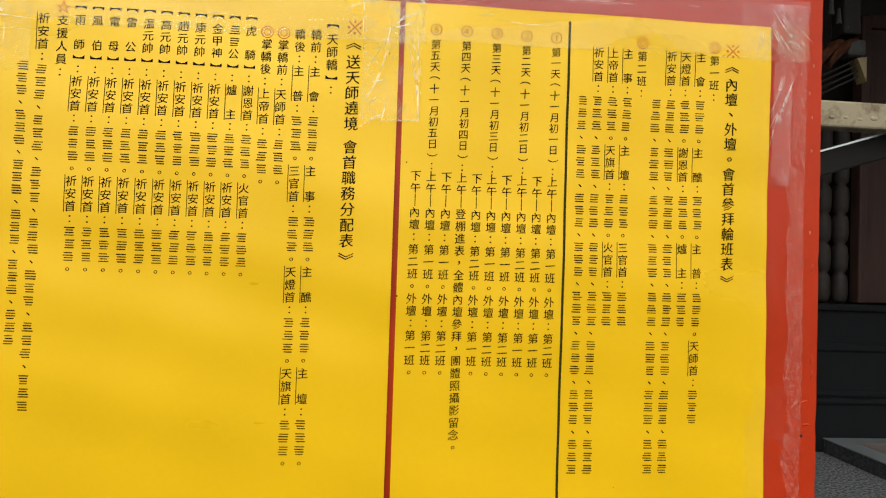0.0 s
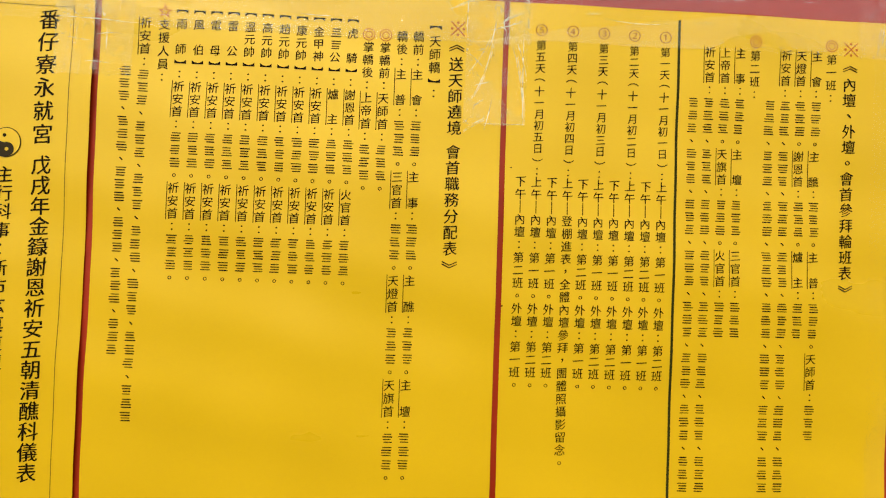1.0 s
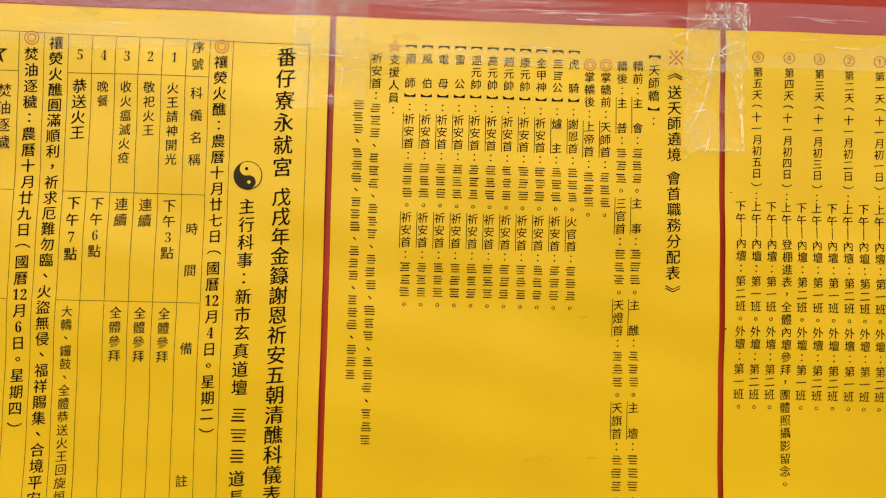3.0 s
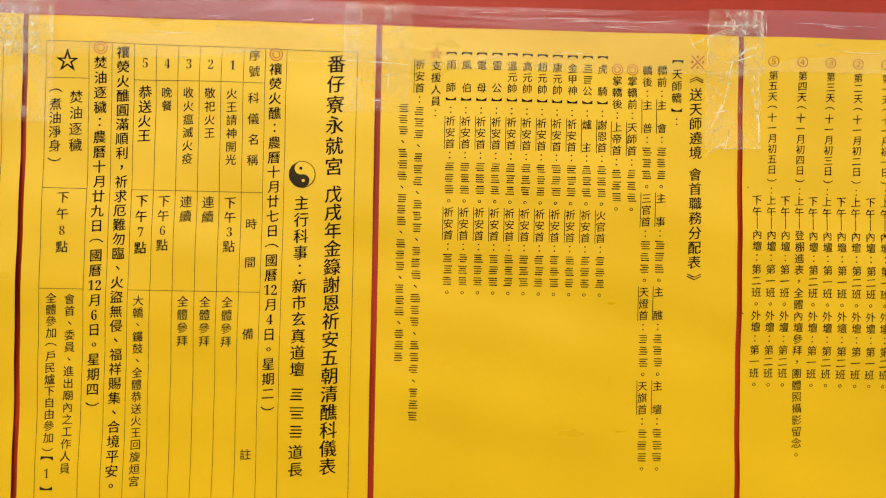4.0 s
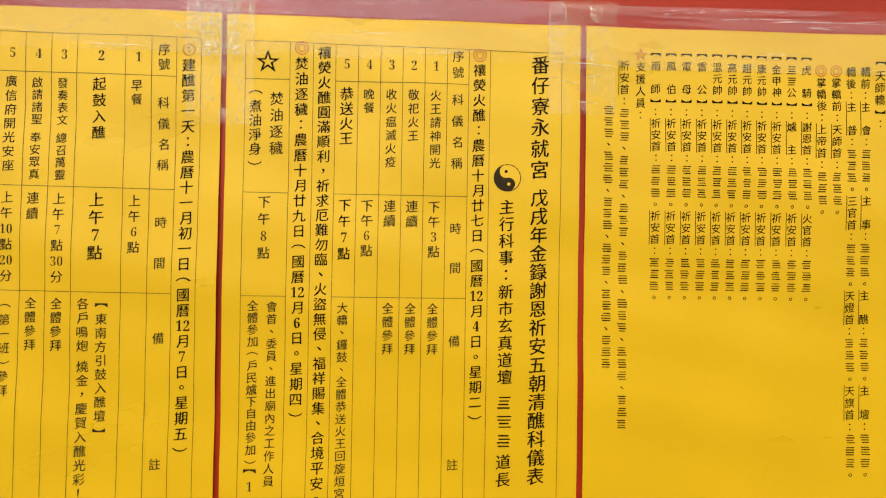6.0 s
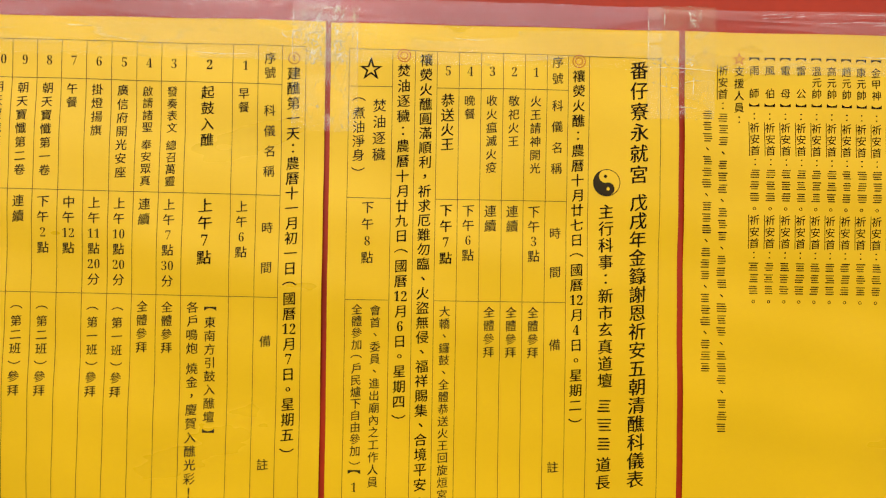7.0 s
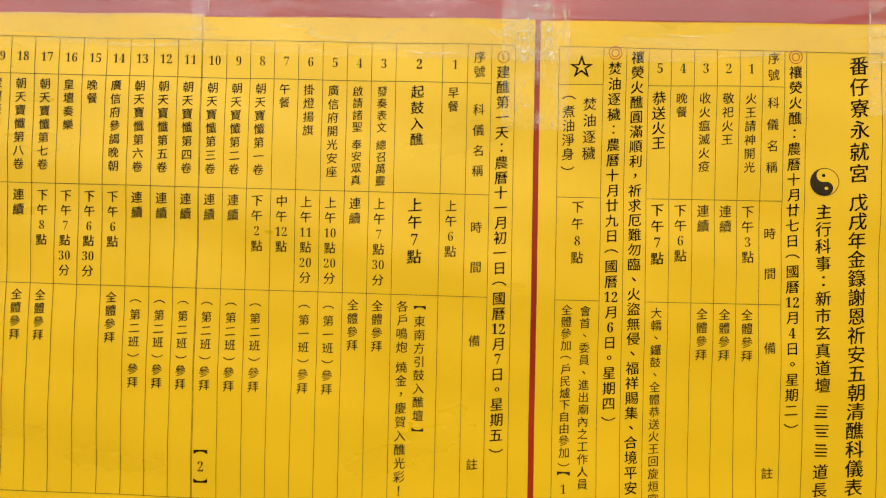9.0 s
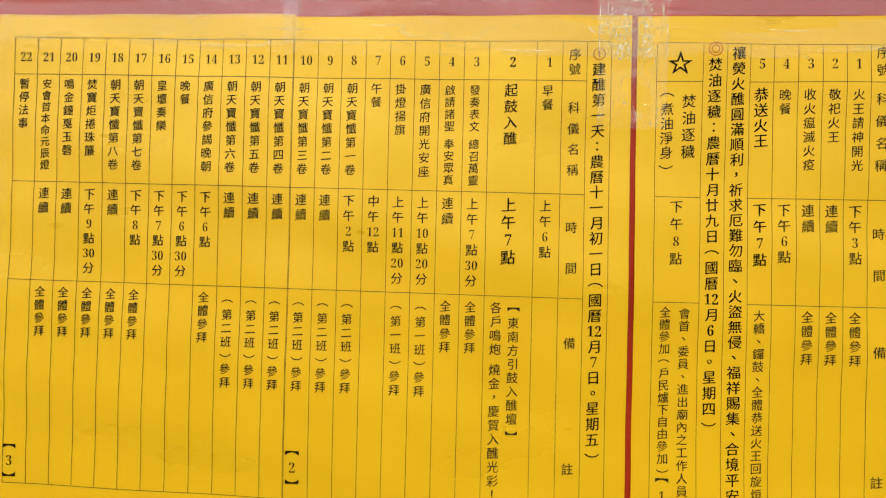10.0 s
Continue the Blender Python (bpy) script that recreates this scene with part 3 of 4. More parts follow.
cell(day_right, "各戶鳴炮~燒金，慶賀入醮光彩！", -0.6818, 1.4076, 0.0111, 0.0108)
cx = (EDGES[22] + EDGES[23]) / 2
cell(day_right, "序號", cx, 1.6120, 0.0118, 0.0108)
for s, z, gap in (("科儀名稱", 1.5693, 0.0166), ("時間", 1.4733, 0.0326), ("備註", 1.3808, 0.0995)):
    cell(day_right, s, cx, z, gap, 0.0108)
cx = (EDGES[23] + EDGES[24]) / 2
column(day_right, "day_mark", "①", cx, 1.6125, P, 0.0118, BROWN_INK, True)
column(day_right, "date_character", "建醮第一天：農曆十一月初一日（國曆12月7日。星期五）", cx, 1.6003, 0.01230, 0.0120, bold=True)
for x, s, sheet in ((-0.8450, "【2】", day_right), (-1.0883, "【3】", day_left)):
    column(sheet, "page_mark", s, x, 1.2845 if x > -1 else 1.2797, 0.0118, 0.0120)


# ---- tape ----
def film(name, x0, x1, z0, z1, mat, parent, lift, skew, waves, seed, upright, step):
    """A piece of tape that follows the paper beneath it, folded into fine ridges, its ends torn a little unevenly."""
    nx, nz = max(6, int((x1 - x0) / step)), max(6, int((z1 - z0) / step))
    verts, faces = [], []
    for k in range(nz + 1):
        for i in range(nx + 1):
            u, v = i / nx, k / nz
            rag = 0.0016 * noise.noise((v * 14 + seed, seed * 3.1, 0.5)) if not upright else 0.0
            ragz = 0.0016 * noise.noise((u * 14 + seed, seed * 1.7, 2.5)) if upright else 0.0
            x = x0 + (x1 - x0) * u + rag * (1 if i in (0, nx) else 0) + (skew * (v - 0.5) if upright else 0)
            z = z0 + (z1 - z0) * v + ragz * (1 if k in (0, nz) else 0) + (0 if upright else skew * (u - 0.5))
            a, b = (130, 26) if upright else (22, 110)
            bend = 0.25 * noise.noise((x * 18, z * 18, seed + 9.0))
            ridge = 1 - abs(noise.noise((x * a + 4 * bend, z * b, seed)))
            fine = 1 - abs(noise.noise((x * a * 2.3, z * b * 2.1 + 5 * bend, seed + 4.0)))
            w = waves * (ridge ** 8 + 0.5 * fine ** 8)
            verts.append((x, -ripple(x, z) - lift - w, z))
    for k in range(nz):
        for i in range(nx):
            a = k * (nx + 1) + i
            faces.append((a, a + 1, a + nx + 2, a + nx + 1))
    return from_arrays(name, verts, faces, mat, parent, "", True)


def tape_strip(x0, x1, z0, z1, mat, label, lift=0.0007, skew=0.0, waves=0.0002, seed=0, upright=False, loose=None):
    """A strip of clear tape; past the paper it sticks badly, and its colour is paled for haze and sky sheen."""
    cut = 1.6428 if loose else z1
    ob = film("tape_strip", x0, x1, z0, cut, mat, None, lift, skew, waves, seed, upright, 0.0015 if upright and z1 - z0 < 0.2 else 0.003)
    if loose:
        margin = film("loose_sheen_margin", x0, x1, cut + 0.0003, z1, loose, ob, lift - 0.0004, skew, waves * 2, seed + 20, upright, 0.002)
        tagged(margin, "margin on the red board, haze and sheen painted pale")
    return tagged(ob, label, "adhesive tape", "clear tape on the posters")


def crease(tape, pts, w, lift, mat=GLINT_CREASE):
    """A raised fold in a strip of tape, bent along three points; its pale colour paints the glint."""
    verts, faces = [], []
    n = 16
    a, b, c = (Vector(p) for p in pts)
    for k in range(n + 1):
        t = k / n
        p = a * (1 - t) ** 2 + b * 2 * t * (1 - t) + c * t * t
        d = ((b - a) * (1 - t) + (c - b) * t).normalized()
        s = Vector((-d.y, d.x)) * w * math.sin(math.pi * (0.08 + 0.84 * t)) / 2
        for q, up in ((p - s, 0), (p, w * 0.22), (p + s, 0)):
            verts.append((q.x, -ripple(q.x, q.y) - lift - up, q.y))
    for k in range(n):
        for j in (0, 1):
            i = 3 * k + j
            faces.append((i, i + 3, i + 4, i + 1))
    from_arrays("crease", verts, faces, mat, tape, "", True)


rnd = random.Random(21)


def fold(tape, x0, z0, x1, z1, bend=0.0, w=0.0006, twin=False, lift=0.0030, mat=GLINT_CREASE):
    """A long fold from one point to another, bowed sideways; a twin runs beside it."""
    a, b = Vector((x0, z0)), Vector((x1, z1))
    side_way = Vector((-(b - a).y, (b - a).x)).normalized()
    crease(tape, (a, (a + b) / 2 + side_way * bend, b), w, lift, mat)
    if twin:
        crease(tape, (a + side_way * 0.0012, (a + b) / 2 + side_way * (bend + 0.0016), b + side_way * 0.0008), w * 0.7, lift, mat)


def knot(tape, x0, x1, z0, z1, n, reach=0.010, lift=0.0036):
    """A tangle of short folds where the film is bunched up, painted bright as glints."""
    for k in range(n):
        x, z = rnd.uniform(x0, x1), rnd.uniform(z0, z1)
        a = rnd.uniform(0, 2 * math.pi)
        d = reach * rnd.uniform(0.3, 1.0)
        dx, dz = d * math.cos(a), d * math.sin(a)
        mid = (min(x1, max(x0, x + dx * 0.5 - dz * 0.35)), min(z1, max(z0, z + dz * 0.5 + dx * 0.35)))
        end = (min(x1, max(x0, x + dx)), min(z1, max(z0, z + dz)))
        crease(tape, ((x, z), mid, end), rnd.uniform(0.0004, 0.0009), lift)


def margin(tape, name, x0, x1, z0, z1, lift, seed, mat, label, ragged=0.005):
    """A piece of the film that sticks badly, with a ragged outline on its inner side."""
    n, m = int((z1 - z0) / 0.002) + 4, 8
    verts, faces = [], []
    for k in range(n + 1):
        z = z0 + (z1 - z0) * k / n
        left = x0 + ragged * (noise.noise((z * 30, seed, 0)) + 0.6 * noise.noise((z * 110, seed, 3)))
        right = x1 - 0.2 * ragged * abs(noise.noise((z * 70, seed, 8)))
        for i in range(m + 1):
            x = left + (right - left) * i / m
            verts.append((x, -ripple(x, z) - lift, z))
    for k in range(n):
        for i in range(m):
            a = k * (m + 1) + i
            faces.append((a, a + 1, a + m + 2, a + m + 1))
    from_arrays(name, verts, faces, mat, tape, label, True)


long_label = "long cloudy strip of clear packing tape along paper tops"
long_strips = [
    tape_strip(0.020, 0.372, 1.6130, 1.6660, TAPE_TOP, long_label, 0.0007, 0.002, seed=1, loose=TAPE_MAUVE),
    tape_strip(-0.312, 0.046, 1.6080, 1.6610, TAPE_TOP, long_label, 0.0010, 0.002, seed=2, loose=TAPE_STREAK_SHEEN),
    tape_strip(-0.605, -0.300, 1.6095, 1.6625, TAPE_TOP, long_label, 0.0007, -0.001, seed=3, loose=TAPE_LOOSE_SHEEN),
    tape_strip(-0.862, -0.566, 1.6110, 1.6640, TAPE_TOP, long_label, 0.0010, -0.001, seed=4, loose=TAPE_LOOSE_SHEEN),
    tape_strip(-1.130, -0.850, 1.6140, 1.6670, TAPE_TOP, long_label, 0.0007, -0.001, seed=5, loose=TAPE_LOOSE_SHEEN),
]
patch_label = "short wrinkled piece of clear tape over a seam"
patches = [
    tape_strip(-0.005, 0.043, 1.5450, 1.6640, TAPE_PATCH, patch_label, 0.0014, 0.002, 0.0010, 6, True),
    tape_strip(-0.313, -0.256, 1.5680, 1.6620, TAPE_PATCH, patch_label, 0.0014, 0.001, 0.0010, 7, True),
    tape_strip(-0.605, -0.551, 1.5530, 1.6570, TAPE_PATCH, patch_label, 0.0014, -0.001, 0.0010, 8, True),
    tape_strip(0.309, 0.368, 1.6120, 1.6620, TAPE_CORNER, "short wrinkled piece of clear tape at the corner", 0.0014, 0.001, 0.0010, 9, True),
]
side = tape_strip(0.3215, 0.3700, 1.2200, 1.6600, TAPE_SIDE, "long strip of clear tape down the paper edge", 0.0007, 0.0, 0.0002, 10, True)
end_side = tape_strip(-1.1290, -1.0960, 1.2200, 1.6600, TAPE_SIDE, "long strip of clear tape down the paper edge", 0.0010, 0.0, 0.0002, 12, True)

# the strip down the board's margin: hazy near the top, blistered along its outer edge
margin(side, "hazy_margin", 0.3390, 0.3560, 1.5080, 1.6120, 0.0010, 4, TAPE_VEIL, "hazy pink stretch of film", 0.002)
margin(side, "blistered_margin", 0.3545, 0.3690, 1.2300, 1.6115, 0.0012, 3, TAPE_BUBBLE, "blistered whitish margin")
margin(patches[3], "blistered_margin", 0.3420, 0.3675, 1.6120, 1.6615, 0.0018, 5, TAPE_BUBBLE, "blistered whitish margin", 0.003)
for k in range(11):
    x, z = rnd.uniform(0.347, 0.359), rnd.uniform(1.585, 1.612)
    fold(side, x, z, x - rnd.uniform(0.006, 0.015), z - rnd.uniform(0.025, 0.055), rnd.uniform(-0.002, 0.002), rnd.uniform(0.0004, 0.0009), lift=0.0016, mat=PALE_GLINT)
for k in range(9):
    x, z = rnd.uniform(0.330, 0.350), rnd.uniform(1.640, 1.660)
    fold(patches[3], x, z, x + rnd.uniform(0.012, 0.026), z - rnd.uniform(0.012, 0.030), rnd.uniform(-0.003, 0.003), rnd.uniform(0.0005, 0.0010), k % 3 == 0, 0.0034, PALE_GLINT)
for k in range(6):
    x = 0.324 + 0.0022 * k + rnd.uniform(-0.001, 0.001)
    fold(patches[3], x, 1.640 - rnd.uniform(0, 0.006), x - rnd.uniform(0.000, 0.003), 1.617 - rnd.uniform(-0.004, 0.010), 0.0, 0.0005)

# over the seam of roster and duties: a bunched knot above, long folds fanning out below
p = patches[0]
margin(p, "crumpled_top", 0.0080, 0.0300, 1.6420, 1.6640, 0.0034, 6, TAPE_CRUMPLE, "crumpled film with painted pale glints", 0.003)
margin(p, "crumpled_top", 0.0330, 0.0430, 1.6420, 1.6640, 0.0034, 9, TAPE_CRUMPLE, "crumpled film with painted pale glints", 0.002)
knot(p, 0.010, 0.030, 1.6430, 1.6630, 34)
knot(p, 0.034, 0.043, 1.6400, 1.6630, 14)
knot(p, 0.016, 0.032, 1.6180, 1.6430, 14)
for x0, z0, x1, z1, bend, twin in (
        (0.013, 1.612, -0.003, 1.585, 0.003, False), (0.0155, 1.613, -0.001, 1.563, 0.006, True), (0.0165, 1.569, 0.0105, 1.541, 0.001, False), (0.0115, 1.550, -0.0055, 1.539, -0.002, True),
        (0.0325, 1.613, 0.042, 1.583, 0.002, False), (0.0305, 1.607, 0.0405, 1.546, 0.005, True), (0.0390, 1.612, 0.0400, 1.547, 0.0, False), (0.0225, 1.651, -0.0195, 1.632, -0.002, True),
        (-0.005, 1.655, -0.005, 1.614, 0.0, False), (0.0200, 1.648, -0.0050, 1.640, 0.003, True), (0.0180, 1.634, 0.0100, 1.600, 0.004, False), (0.0190, 1.622, 0.0420, 1.634, 0.002, True),
        (0.0120, 1.618, 0.0380, 1.626, -0.001, False), (-0.0040, 1.600, 0.0080, 1.590, 0.001, False), (0.0020, 1.575, 0.0150, 1.578, 0.001, False), (0.0100, 1.5455, 0.0420, 1.5460, 0.0, False)):
    fold(p, x0, z0, x1, z1, bend, 0.0007, twin)

# over the seam of duties and rites: flat, with two white blots
p = patches[1]
margin(p, "crumpled_top", -0.2790, -0.2680, 1.6430, 1.6580, 0.0034, 8, TAPE_CRUMPLE, "crumpled film with painted pale glints", 0.002)
knot(p, -0.2790, -0.2690, 1.6440, 1.6580, 10, 0.006)
knot(p, -0.3040, -0.2870, 1.6120, 1.6200, 12, 0.007)
knot(p, -0.2815, -0.2750, 1.6110, 1.6210, 12, 0.006)
for x0, z0, x1, z1, bend in ((-0.312, 1.6605, -0.3125, 1.618, 0.0), (-0.297, 1.603, -0.297, 1.590, 0.0), (-0.2745, 1.603, -0.2750, 1.588, 0.0), (-0.311, 1.611, -0.256, 1.6085, 0.001),
                             (-0.290, 1.578, -0.272, 1.577, 0.001), (-0.303, 1.596, -0.287, 1.594, -0.001), (-0.282, 1.5985, -0.262, 1.600, 0.002)):
    fold(p, x0, z0, x1, z1, bend, 0.0006)

# over the seam of rites and first day: two bubbly columns
p = patches[2]
margin(p, "crumpled_column", -0.5950, -0.5800, 1.6070, 1.6540, 0.0034, 10, TAPE_CRUMPLE, "bubbly whitish film", 0.003)
margin(p, "crumpled_column", -0.5715, -0.5620, 1.6070, 1.6540, 0.0034, 11, TAPE_CRUMPLE, "bubbly whitish film", 0.002)
knot(p, -0.5950, -0.5830, 1.6100, 1.6520, 16, 0.006)
knot(p, -0.5710, -0.5630, 1.6080, 1.6520, 20, 0.005)
knot(p, -0.5530, -0.5500, 1.6150, 1.6540, 11, 0.004)
knot(p, -0.6130, -0.5970, 1.6270, 1.6370, 6, 0.010)
for x0, z0, x1, z1 in ((-0.5515, 1.656, -0.5515, 1.600), (-0.593, 1.6535, -0.563, 1.6545), (-0.604, 1.655, -0.6045, 1.612)):
    fold(p, x0, z0, x1, z1, 0.0, 0.0005)

# where the film spans the gaps between the sheets, its sheen painted as a pale tint
for ob, x0, x1, spans in ((patches[0], 0.0232, 0.0284, ((1.5760, 1.5900), (1.6080, 1.6425))), (patches[1], -0.2862, -0.2804, ((1.5720, 1.5800), (1.6060, 1.6425))), (patches[2], -0.5788, -0.5734, ((1.5530, 1.5660), (1.5900, 1.6425)))):
    for z0, z1 in spans:
        tagged(film("sheen_bridge", x0, x1, z0, z1, TAPE_GAP_SHEEN, ob, 0.0016, 0.0, 0.0003, 31, True, 0.0012), "pale stretch that paints the sheen across the gap")

# seams and winding folds in the long strips
for x in (-0.2985, -0.5975, -0.848, 0.046):
    fold(long_strips[1], x, 1.6600, x, 1.6440, 0.0, 0.0007, lift=0.0016)
for k in range(16):
    x, z = rnd.uniform(-0.30, 0.00), rnd.uniform(1.646, 1.659)
    fold(long_strips[1], x, z, x + rnd.uniform(0.02, 0.06), z + rnd.uniform(-0.003, 0.003), rnd.uniform(-0.002, 0.002), rnd.uniform(0.0003, 0.0006), lift=0.0014, mat=PALE_GLINT)
for k in range(7):
    x, z = rnd.uniform(0.06, 0.30), rnd.uniform(1.646, 1.658)
    fold(long_strips[0], x, z, x + rnd.uniform(0.02, 0.06), z + rnd.uniform(-0.003, 0.003), rnd.uniform(-0.002, 0.002), rnd.uniform(0.0003, 0.0006), lift=0.0012, mat=PALE_GLINT)
for x, z, d, ob in ((-0.885, 1.6350, 0.055, long_strips[4]), (-0.800, 1.6380, 0.040, long_strips[3]), (-0.690, 1.6170, 0.050, long_strips[3]), (-0.480, 1.6330, 0.040, long_strips[2]), (-0.150, 1.6260, 0.050, long_strips[1]), (0.100, 1.6330, 0.050, long_strips[0])):
    fold(ob, x, z, x + d, z - 0.002, -0.003, 0.0005, lift=0.0016)
for sheet, x, z, r in ((roster, 0.0292, 1.4060, 0.0007), (duties, 0.0160, 1.6000, 0.0006), (roster, 0.2100, 1.2560, 0.0004), (roster, 0.0330, 1.5130, 0.0006)):
    from_arrays("ink_speck", [(x + r * math.cos(k * 0.7854), -ripple(x, z) - 0.0003, z + r * math.sin(k * 0.7854)) for k in range(8)], [tuple(range(8))], INK, sheet)


# ---- ground and temple front behind the board ----
ground = tagged(part("ground", box(-60, 60, -60, 60, -0.3, 0.0), GRANITE), "grey speckled granite paving in front of the temple", "ground", kind="structure")


def platform():
    ob = part("platform", box(3.555, 9.0, 1.205, 4.04, 0.0, 0.110, 0.004), SIDE_STONE)
    part("top_slab", box(3.55, 9.0, 1.2, 4.04, 0.1105, 0.12, 0.003), SLAB, ob, "pale stone slab")
    part("tile_inlay", box(3.735, 8.8, 1.4, 3.90, 0.118, 0.1235, 0.001), TILE, ob, "brown tiled inlay")
    return tagged(ob, "low stone platform with pale top and brown inlay", "platform", kind="structure")


platform()


def plinth():
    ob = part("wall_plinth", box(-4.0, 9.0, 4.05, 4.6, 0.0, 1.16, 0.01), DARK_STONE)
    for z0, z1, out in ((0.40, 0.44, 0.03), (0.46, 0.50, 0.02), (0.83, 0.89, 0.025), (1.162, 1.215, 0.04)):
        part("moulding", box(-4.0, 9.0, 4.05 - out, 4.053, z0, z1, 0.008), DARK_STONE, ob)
    return tagged(ob, "dark grey stone wall base with mouldings", "wall base", kind="structure")


plinth()
wall = tagged(part("wall_temple", box(-4.0, 9.0, 4.56, 4.8, 1.165, 4.4), BLACK_WOOD), "dark lacquered temple front wall", "wall", kind="structure")
# Side wall and ceiling are unseen, added to keep the temple front dark.
tagged(part("wall_side_unseen", box(8.8, 9.0, 1.2, 4.04, 0.125, 4.4), BLACK_WOOD), "unseen dark side wall added to keep light out", "wall", kind="structure")
shade_slab = tagged(part("ceiling_shade_slab", box(-4.2, 9.2, 0.9, 5.0, 4.4, 4.6, 0.02), DARK_WOOD), "unseen dark ceiling slab added to shade the temple front", "ceiling", kind="structure")


def turned_bar(x):
    """A turned window bar with beads, standing on the plinth."""
    bm = bmesh.new()
    n, seg = 48, 14
    rings = []
    for k in range(n + 1):
        z = 1.215 + (2.75 - 1.215) * k / n
        r = 0.055 + 0.012 * abs(math.sin(math.pi * k / 8)) - 0.018 * (k % 8 == 0)
        rings.append([bm.verts.new((x + r * math.cos(2 * math.pi * j / seg), 4.30 + r * math.sin(2 * math.pi * j / seg), z)) for j in range(seg)])
    for a, b in zip(rings, rings[1:]):
        for j in range(seg):
            bm.faces.new((a[j], a[(j + 1) % seg], b[(j + 1) % seg], b[j])).smooth = True
    bm.faces.new(rings[-1])
    bm.faces.new(rings[0][::-1])
    ob = part("window_bar", bm, BLACK_WOOD)
    return tagged(ob, "black turned window bar standing on stone base", "window bar", "bars of the temple window")


first = turned_bar(3.715)
for k in (-4, -3, -2, -1, 1):
    copy_thing(first, Matrix.Translation((0.16 * k, 0, 0)))


def door_leaf():
    ob = new("door_1")
    part("panel", box(3.99, 5.10, 4.22, 4.28, 1.222, 3.6, 0.01), DARK_WOOD, ob)
    for x0, x1 in ((3.965, 4.05), (5.03, 5.12)):
        part("stile", box(x0, x1, 4.19, 4.30, 1.218, 3.7, 0.012), DARK_WOOD, ob)
    part("rail", box(4.055, 5.025, 4.20, 4.29, 3.605, 3.72, 0.01), DARK_WOOD, ob)
    return tagged(ob, "dark reddish brown wooden temple panel, closed", "door panel", kind="structure")


door_leaf()


def rusty_rack():
    """A steel rack behind the board: a rusty white bar on two legs, with a dark tilted sheet under it."""
    ob = new("metal_rack")
    part("top_bar", box(0.45, 2.30, 0.70, 0.74, 1.7545, 1.8120, 0.005), RUSTY_WHITE, ob, "rusty white painted steel bar")
    for x in (0.50, 2.25):
        part("leg", box(x - 0.02, x + 0.02, 0.70, 0.74, 0.0, 1.7535, 0.003), RUSTY_WHITE, ob)
    for k in range(9):
        bm = bmesh.new()
        bmesh.ops.create_uvsphere(bm, u_segments=10, v_segments=6, radius=0.0065 + 0.0015 * math.sin(5 * k), matrix=Matrix.Translation((0.945 + 0.032 * k, 0.7005, 1.775 + 0.002 * math.sin(9 * k))) @ Matrix.Diagonal((1.2, 0.35, 0.7, 1)))
        part("rosette", bm, RUSTY_WHITE, ob)
    bm = box(-0.5, 0.5, -0.02, 0.30, -0.028, 0.028, 0.004)
    bmesh.ops.transform(bm, matrix=Matrix.Translation((1.1, 0.76, 1.729)) @ Matrix.Rotation(radians(-17.5), 4, "Y"), verts=bm.verts[:])
    sheet = part("tilted_board", bm, DARK_METAL, ob, "dark tilted panel")
    # Bright strip added for the highlight along the panel's glossy edge.
    bm = box(-0.5, 0.5, -0.024, -0.0205, 0.0245, 0.0285)
    bmesh.ops.transform(bm, matrix=Matrix.Translation((1.1, 0.76, 1.729)) @ Matrix.Rotation(radians(-17.5), 4, "Y"), verts=bm.verts[:])
    part("edge_highlight", bm, HIGHLIGHT_METAL, sheet, "bright strip standing for the edge highlight")
    return tagged(ob, "rusty white steel rack with a dark tilted panel", "rack")


rusty_rack()


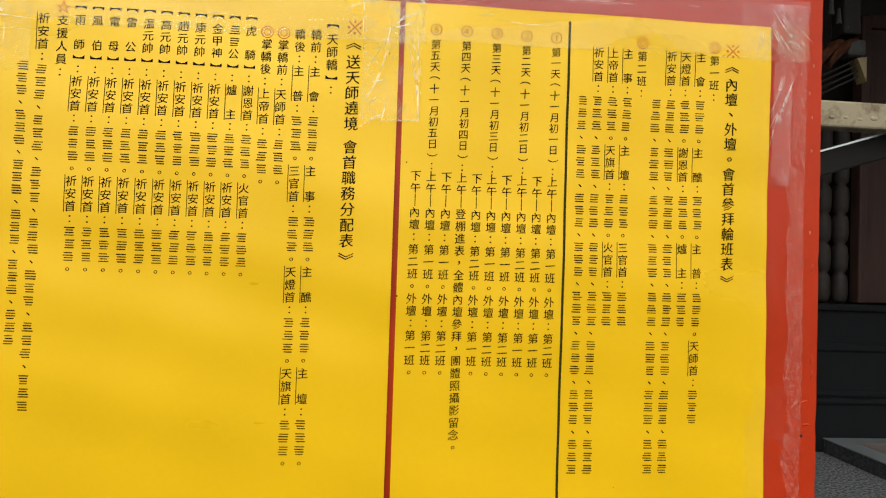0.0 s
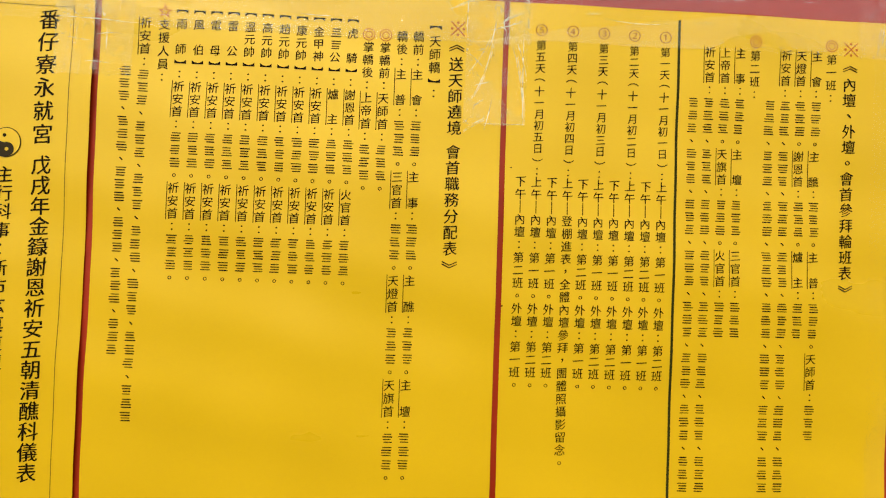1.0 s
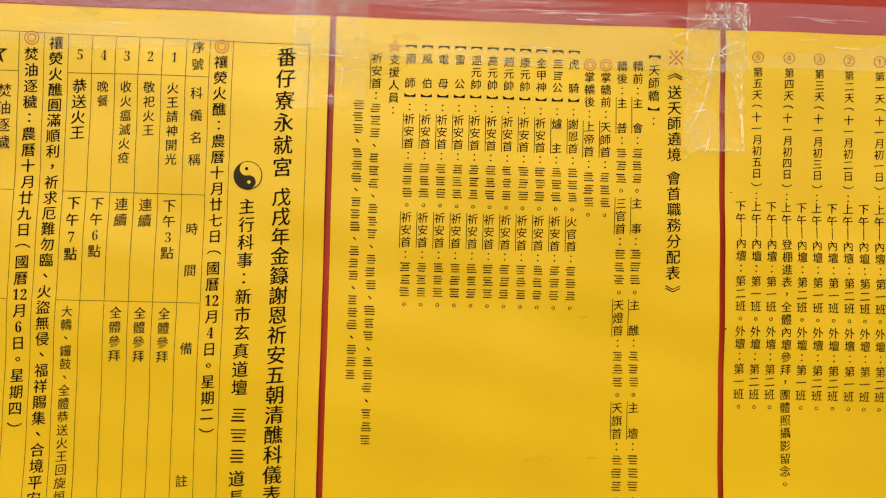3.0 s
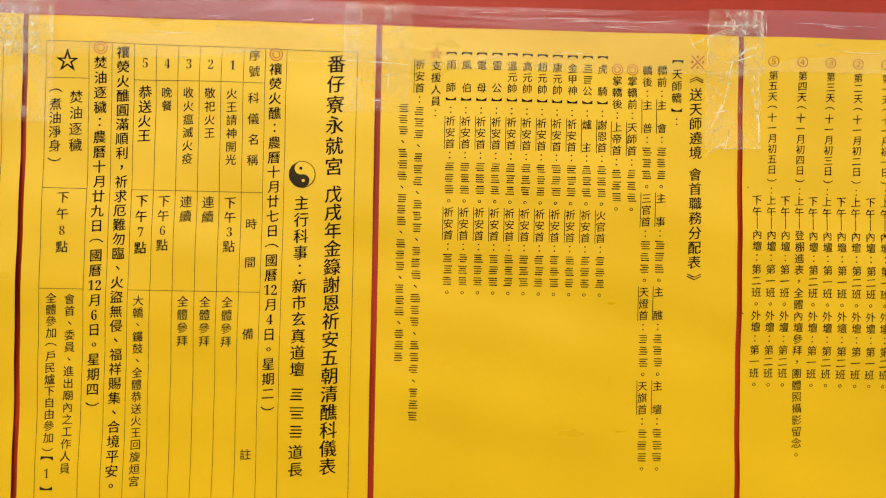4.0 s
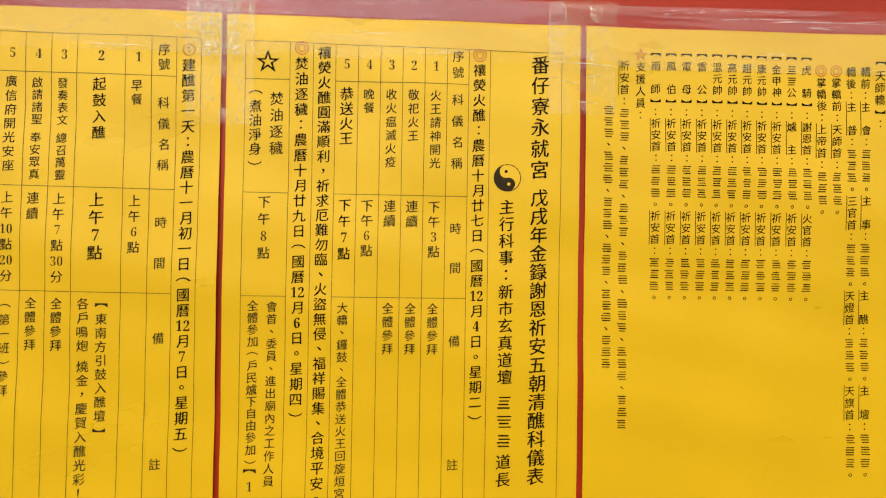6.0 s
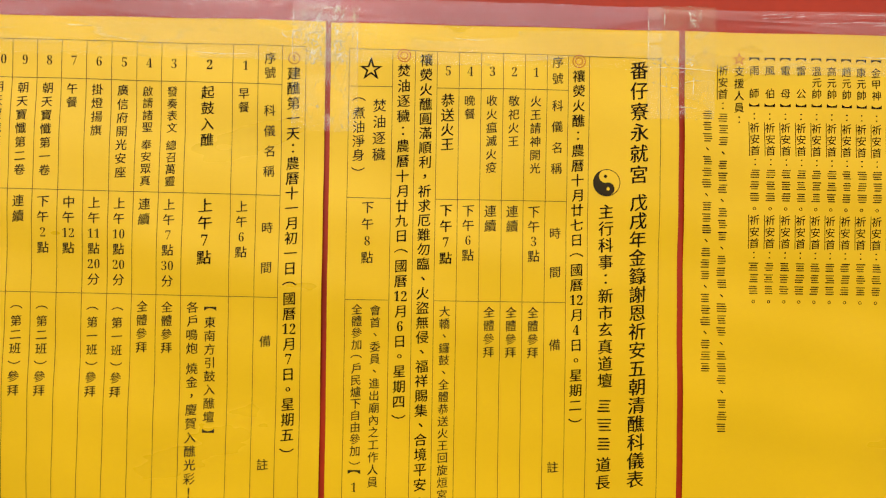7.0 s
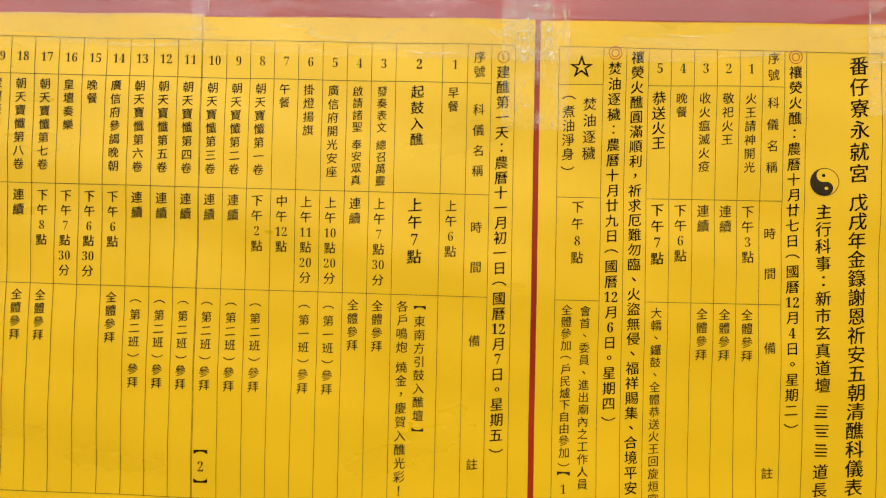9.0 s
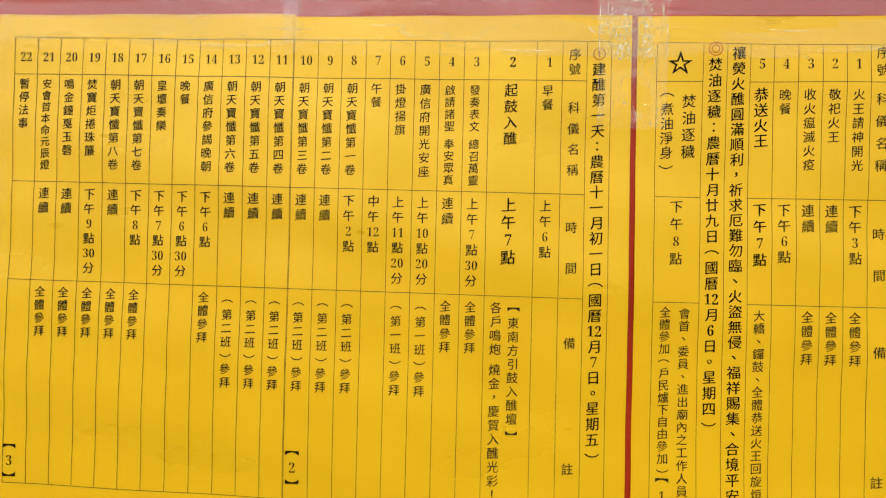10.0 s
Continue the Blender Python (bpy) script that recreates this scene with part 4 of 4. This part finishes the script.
def eave_bracket():
    """A carved bracket that hangs under the added ceiling slab."""
    ob = new("eave_bracket")
    part("post", box(3.30, 3.44, 3.58, 3.72, 3.26, 4.398, 0.015), BLACK_WOOD, ob)
    for x, z, tilt, size in ((3.255, 3.105, 30, 0.135), (3.165, 3.10, 24, 0.12)):
        bm = bmesh.new()
        bmesh.ops.create_uvsphere(bm, u_segments=30, v_segments=16, radius=1.0)
        bmesh.ops.transform(bm, matrix=Matrix.Translation((x, 3.59, z)) @ Matrix.Rotation(radians(tilt), 4, "Y") @ Matrix.Diagonal((0.042, 0.05, size, 1)), verts=bm.verts[:])
        # a scroll: pinched towards its foot, grooved along its length
        for v in bm.verts:
            h = (v.co.z - z) / size
            a = math.atan2(v.co.y - 3.59, v.co.x - x)
            fat = (1.0 + 0.55 * h) * (1.0 + 0.22 * math.cos(5 * a) + 0.12 * math.sin(9 * h))
            v.co.x = x + (v.co.x - x) * fat + 0.03 * math.sin(14 * (v.co.z - z))
            v.co.y = 3.59 + (v.co.y - 3.59) * fat
        part("carved_arm", bm, ORANGE_WOOD, ob, "orange-brown carved arm")
    part("cap", box(3.32, 3.475, 3.56, 3.70, 3.09, 3.22, 0.03), GREY_PAINT, ob, "grey block")
    bm = bmesh.new()
    vs = [bm.verts.new(p) for p in ((3.40, 3.57, 3.075), (3.475, 3.57, 3.085), (3.475, 3.57, 2.90), (3.40, 3.66, 3.075), (3.475, 3.66, 3.085), (3.475, 3.66, 2.90))]
    for f in ((0, 2, 1), (3, 4, 5), (0, 1, 4, 3), (1, 2, 5, 4), (2, 0, 3, 5)):
        bm.faces.new([vs[i] for i in f])
    part("ochre_wedge", bm, OCHRE, ob, "ochre painted wedge")
    for k in range(4):
        bm = box(3.14, 3.44, 3.60, 3.66, -0.008, 0.008, 0.003)
        bmesh.ops.transform(bm, matrix=Matrix.Translation((0, 0, 3.01 - 0.045 * k)) @ Matrix.Rotation(radians(-3), 4, "Y"), verts=bm.verts[:])
        for v in bm.verts:
            v.co.z += 0.45 * (v.co.x - 3.30) - 0.17
        part("slat", bm, BLACK_WOOD, ob)
    for x, z in ((3.27, 3.33), (3.33, 3.30), (3.21, 3.40)):
        part("hanging_drop", rod((x, 3.6, z), (x, 3.6, z + 0.12), 0.022, 10, 0.012), GREY_PAINT, ob, "grey hanging ornament")
    return tagged(ob, "carved orange and grey wooden bracket under the ceiling", "bracket")


eave_bracket()
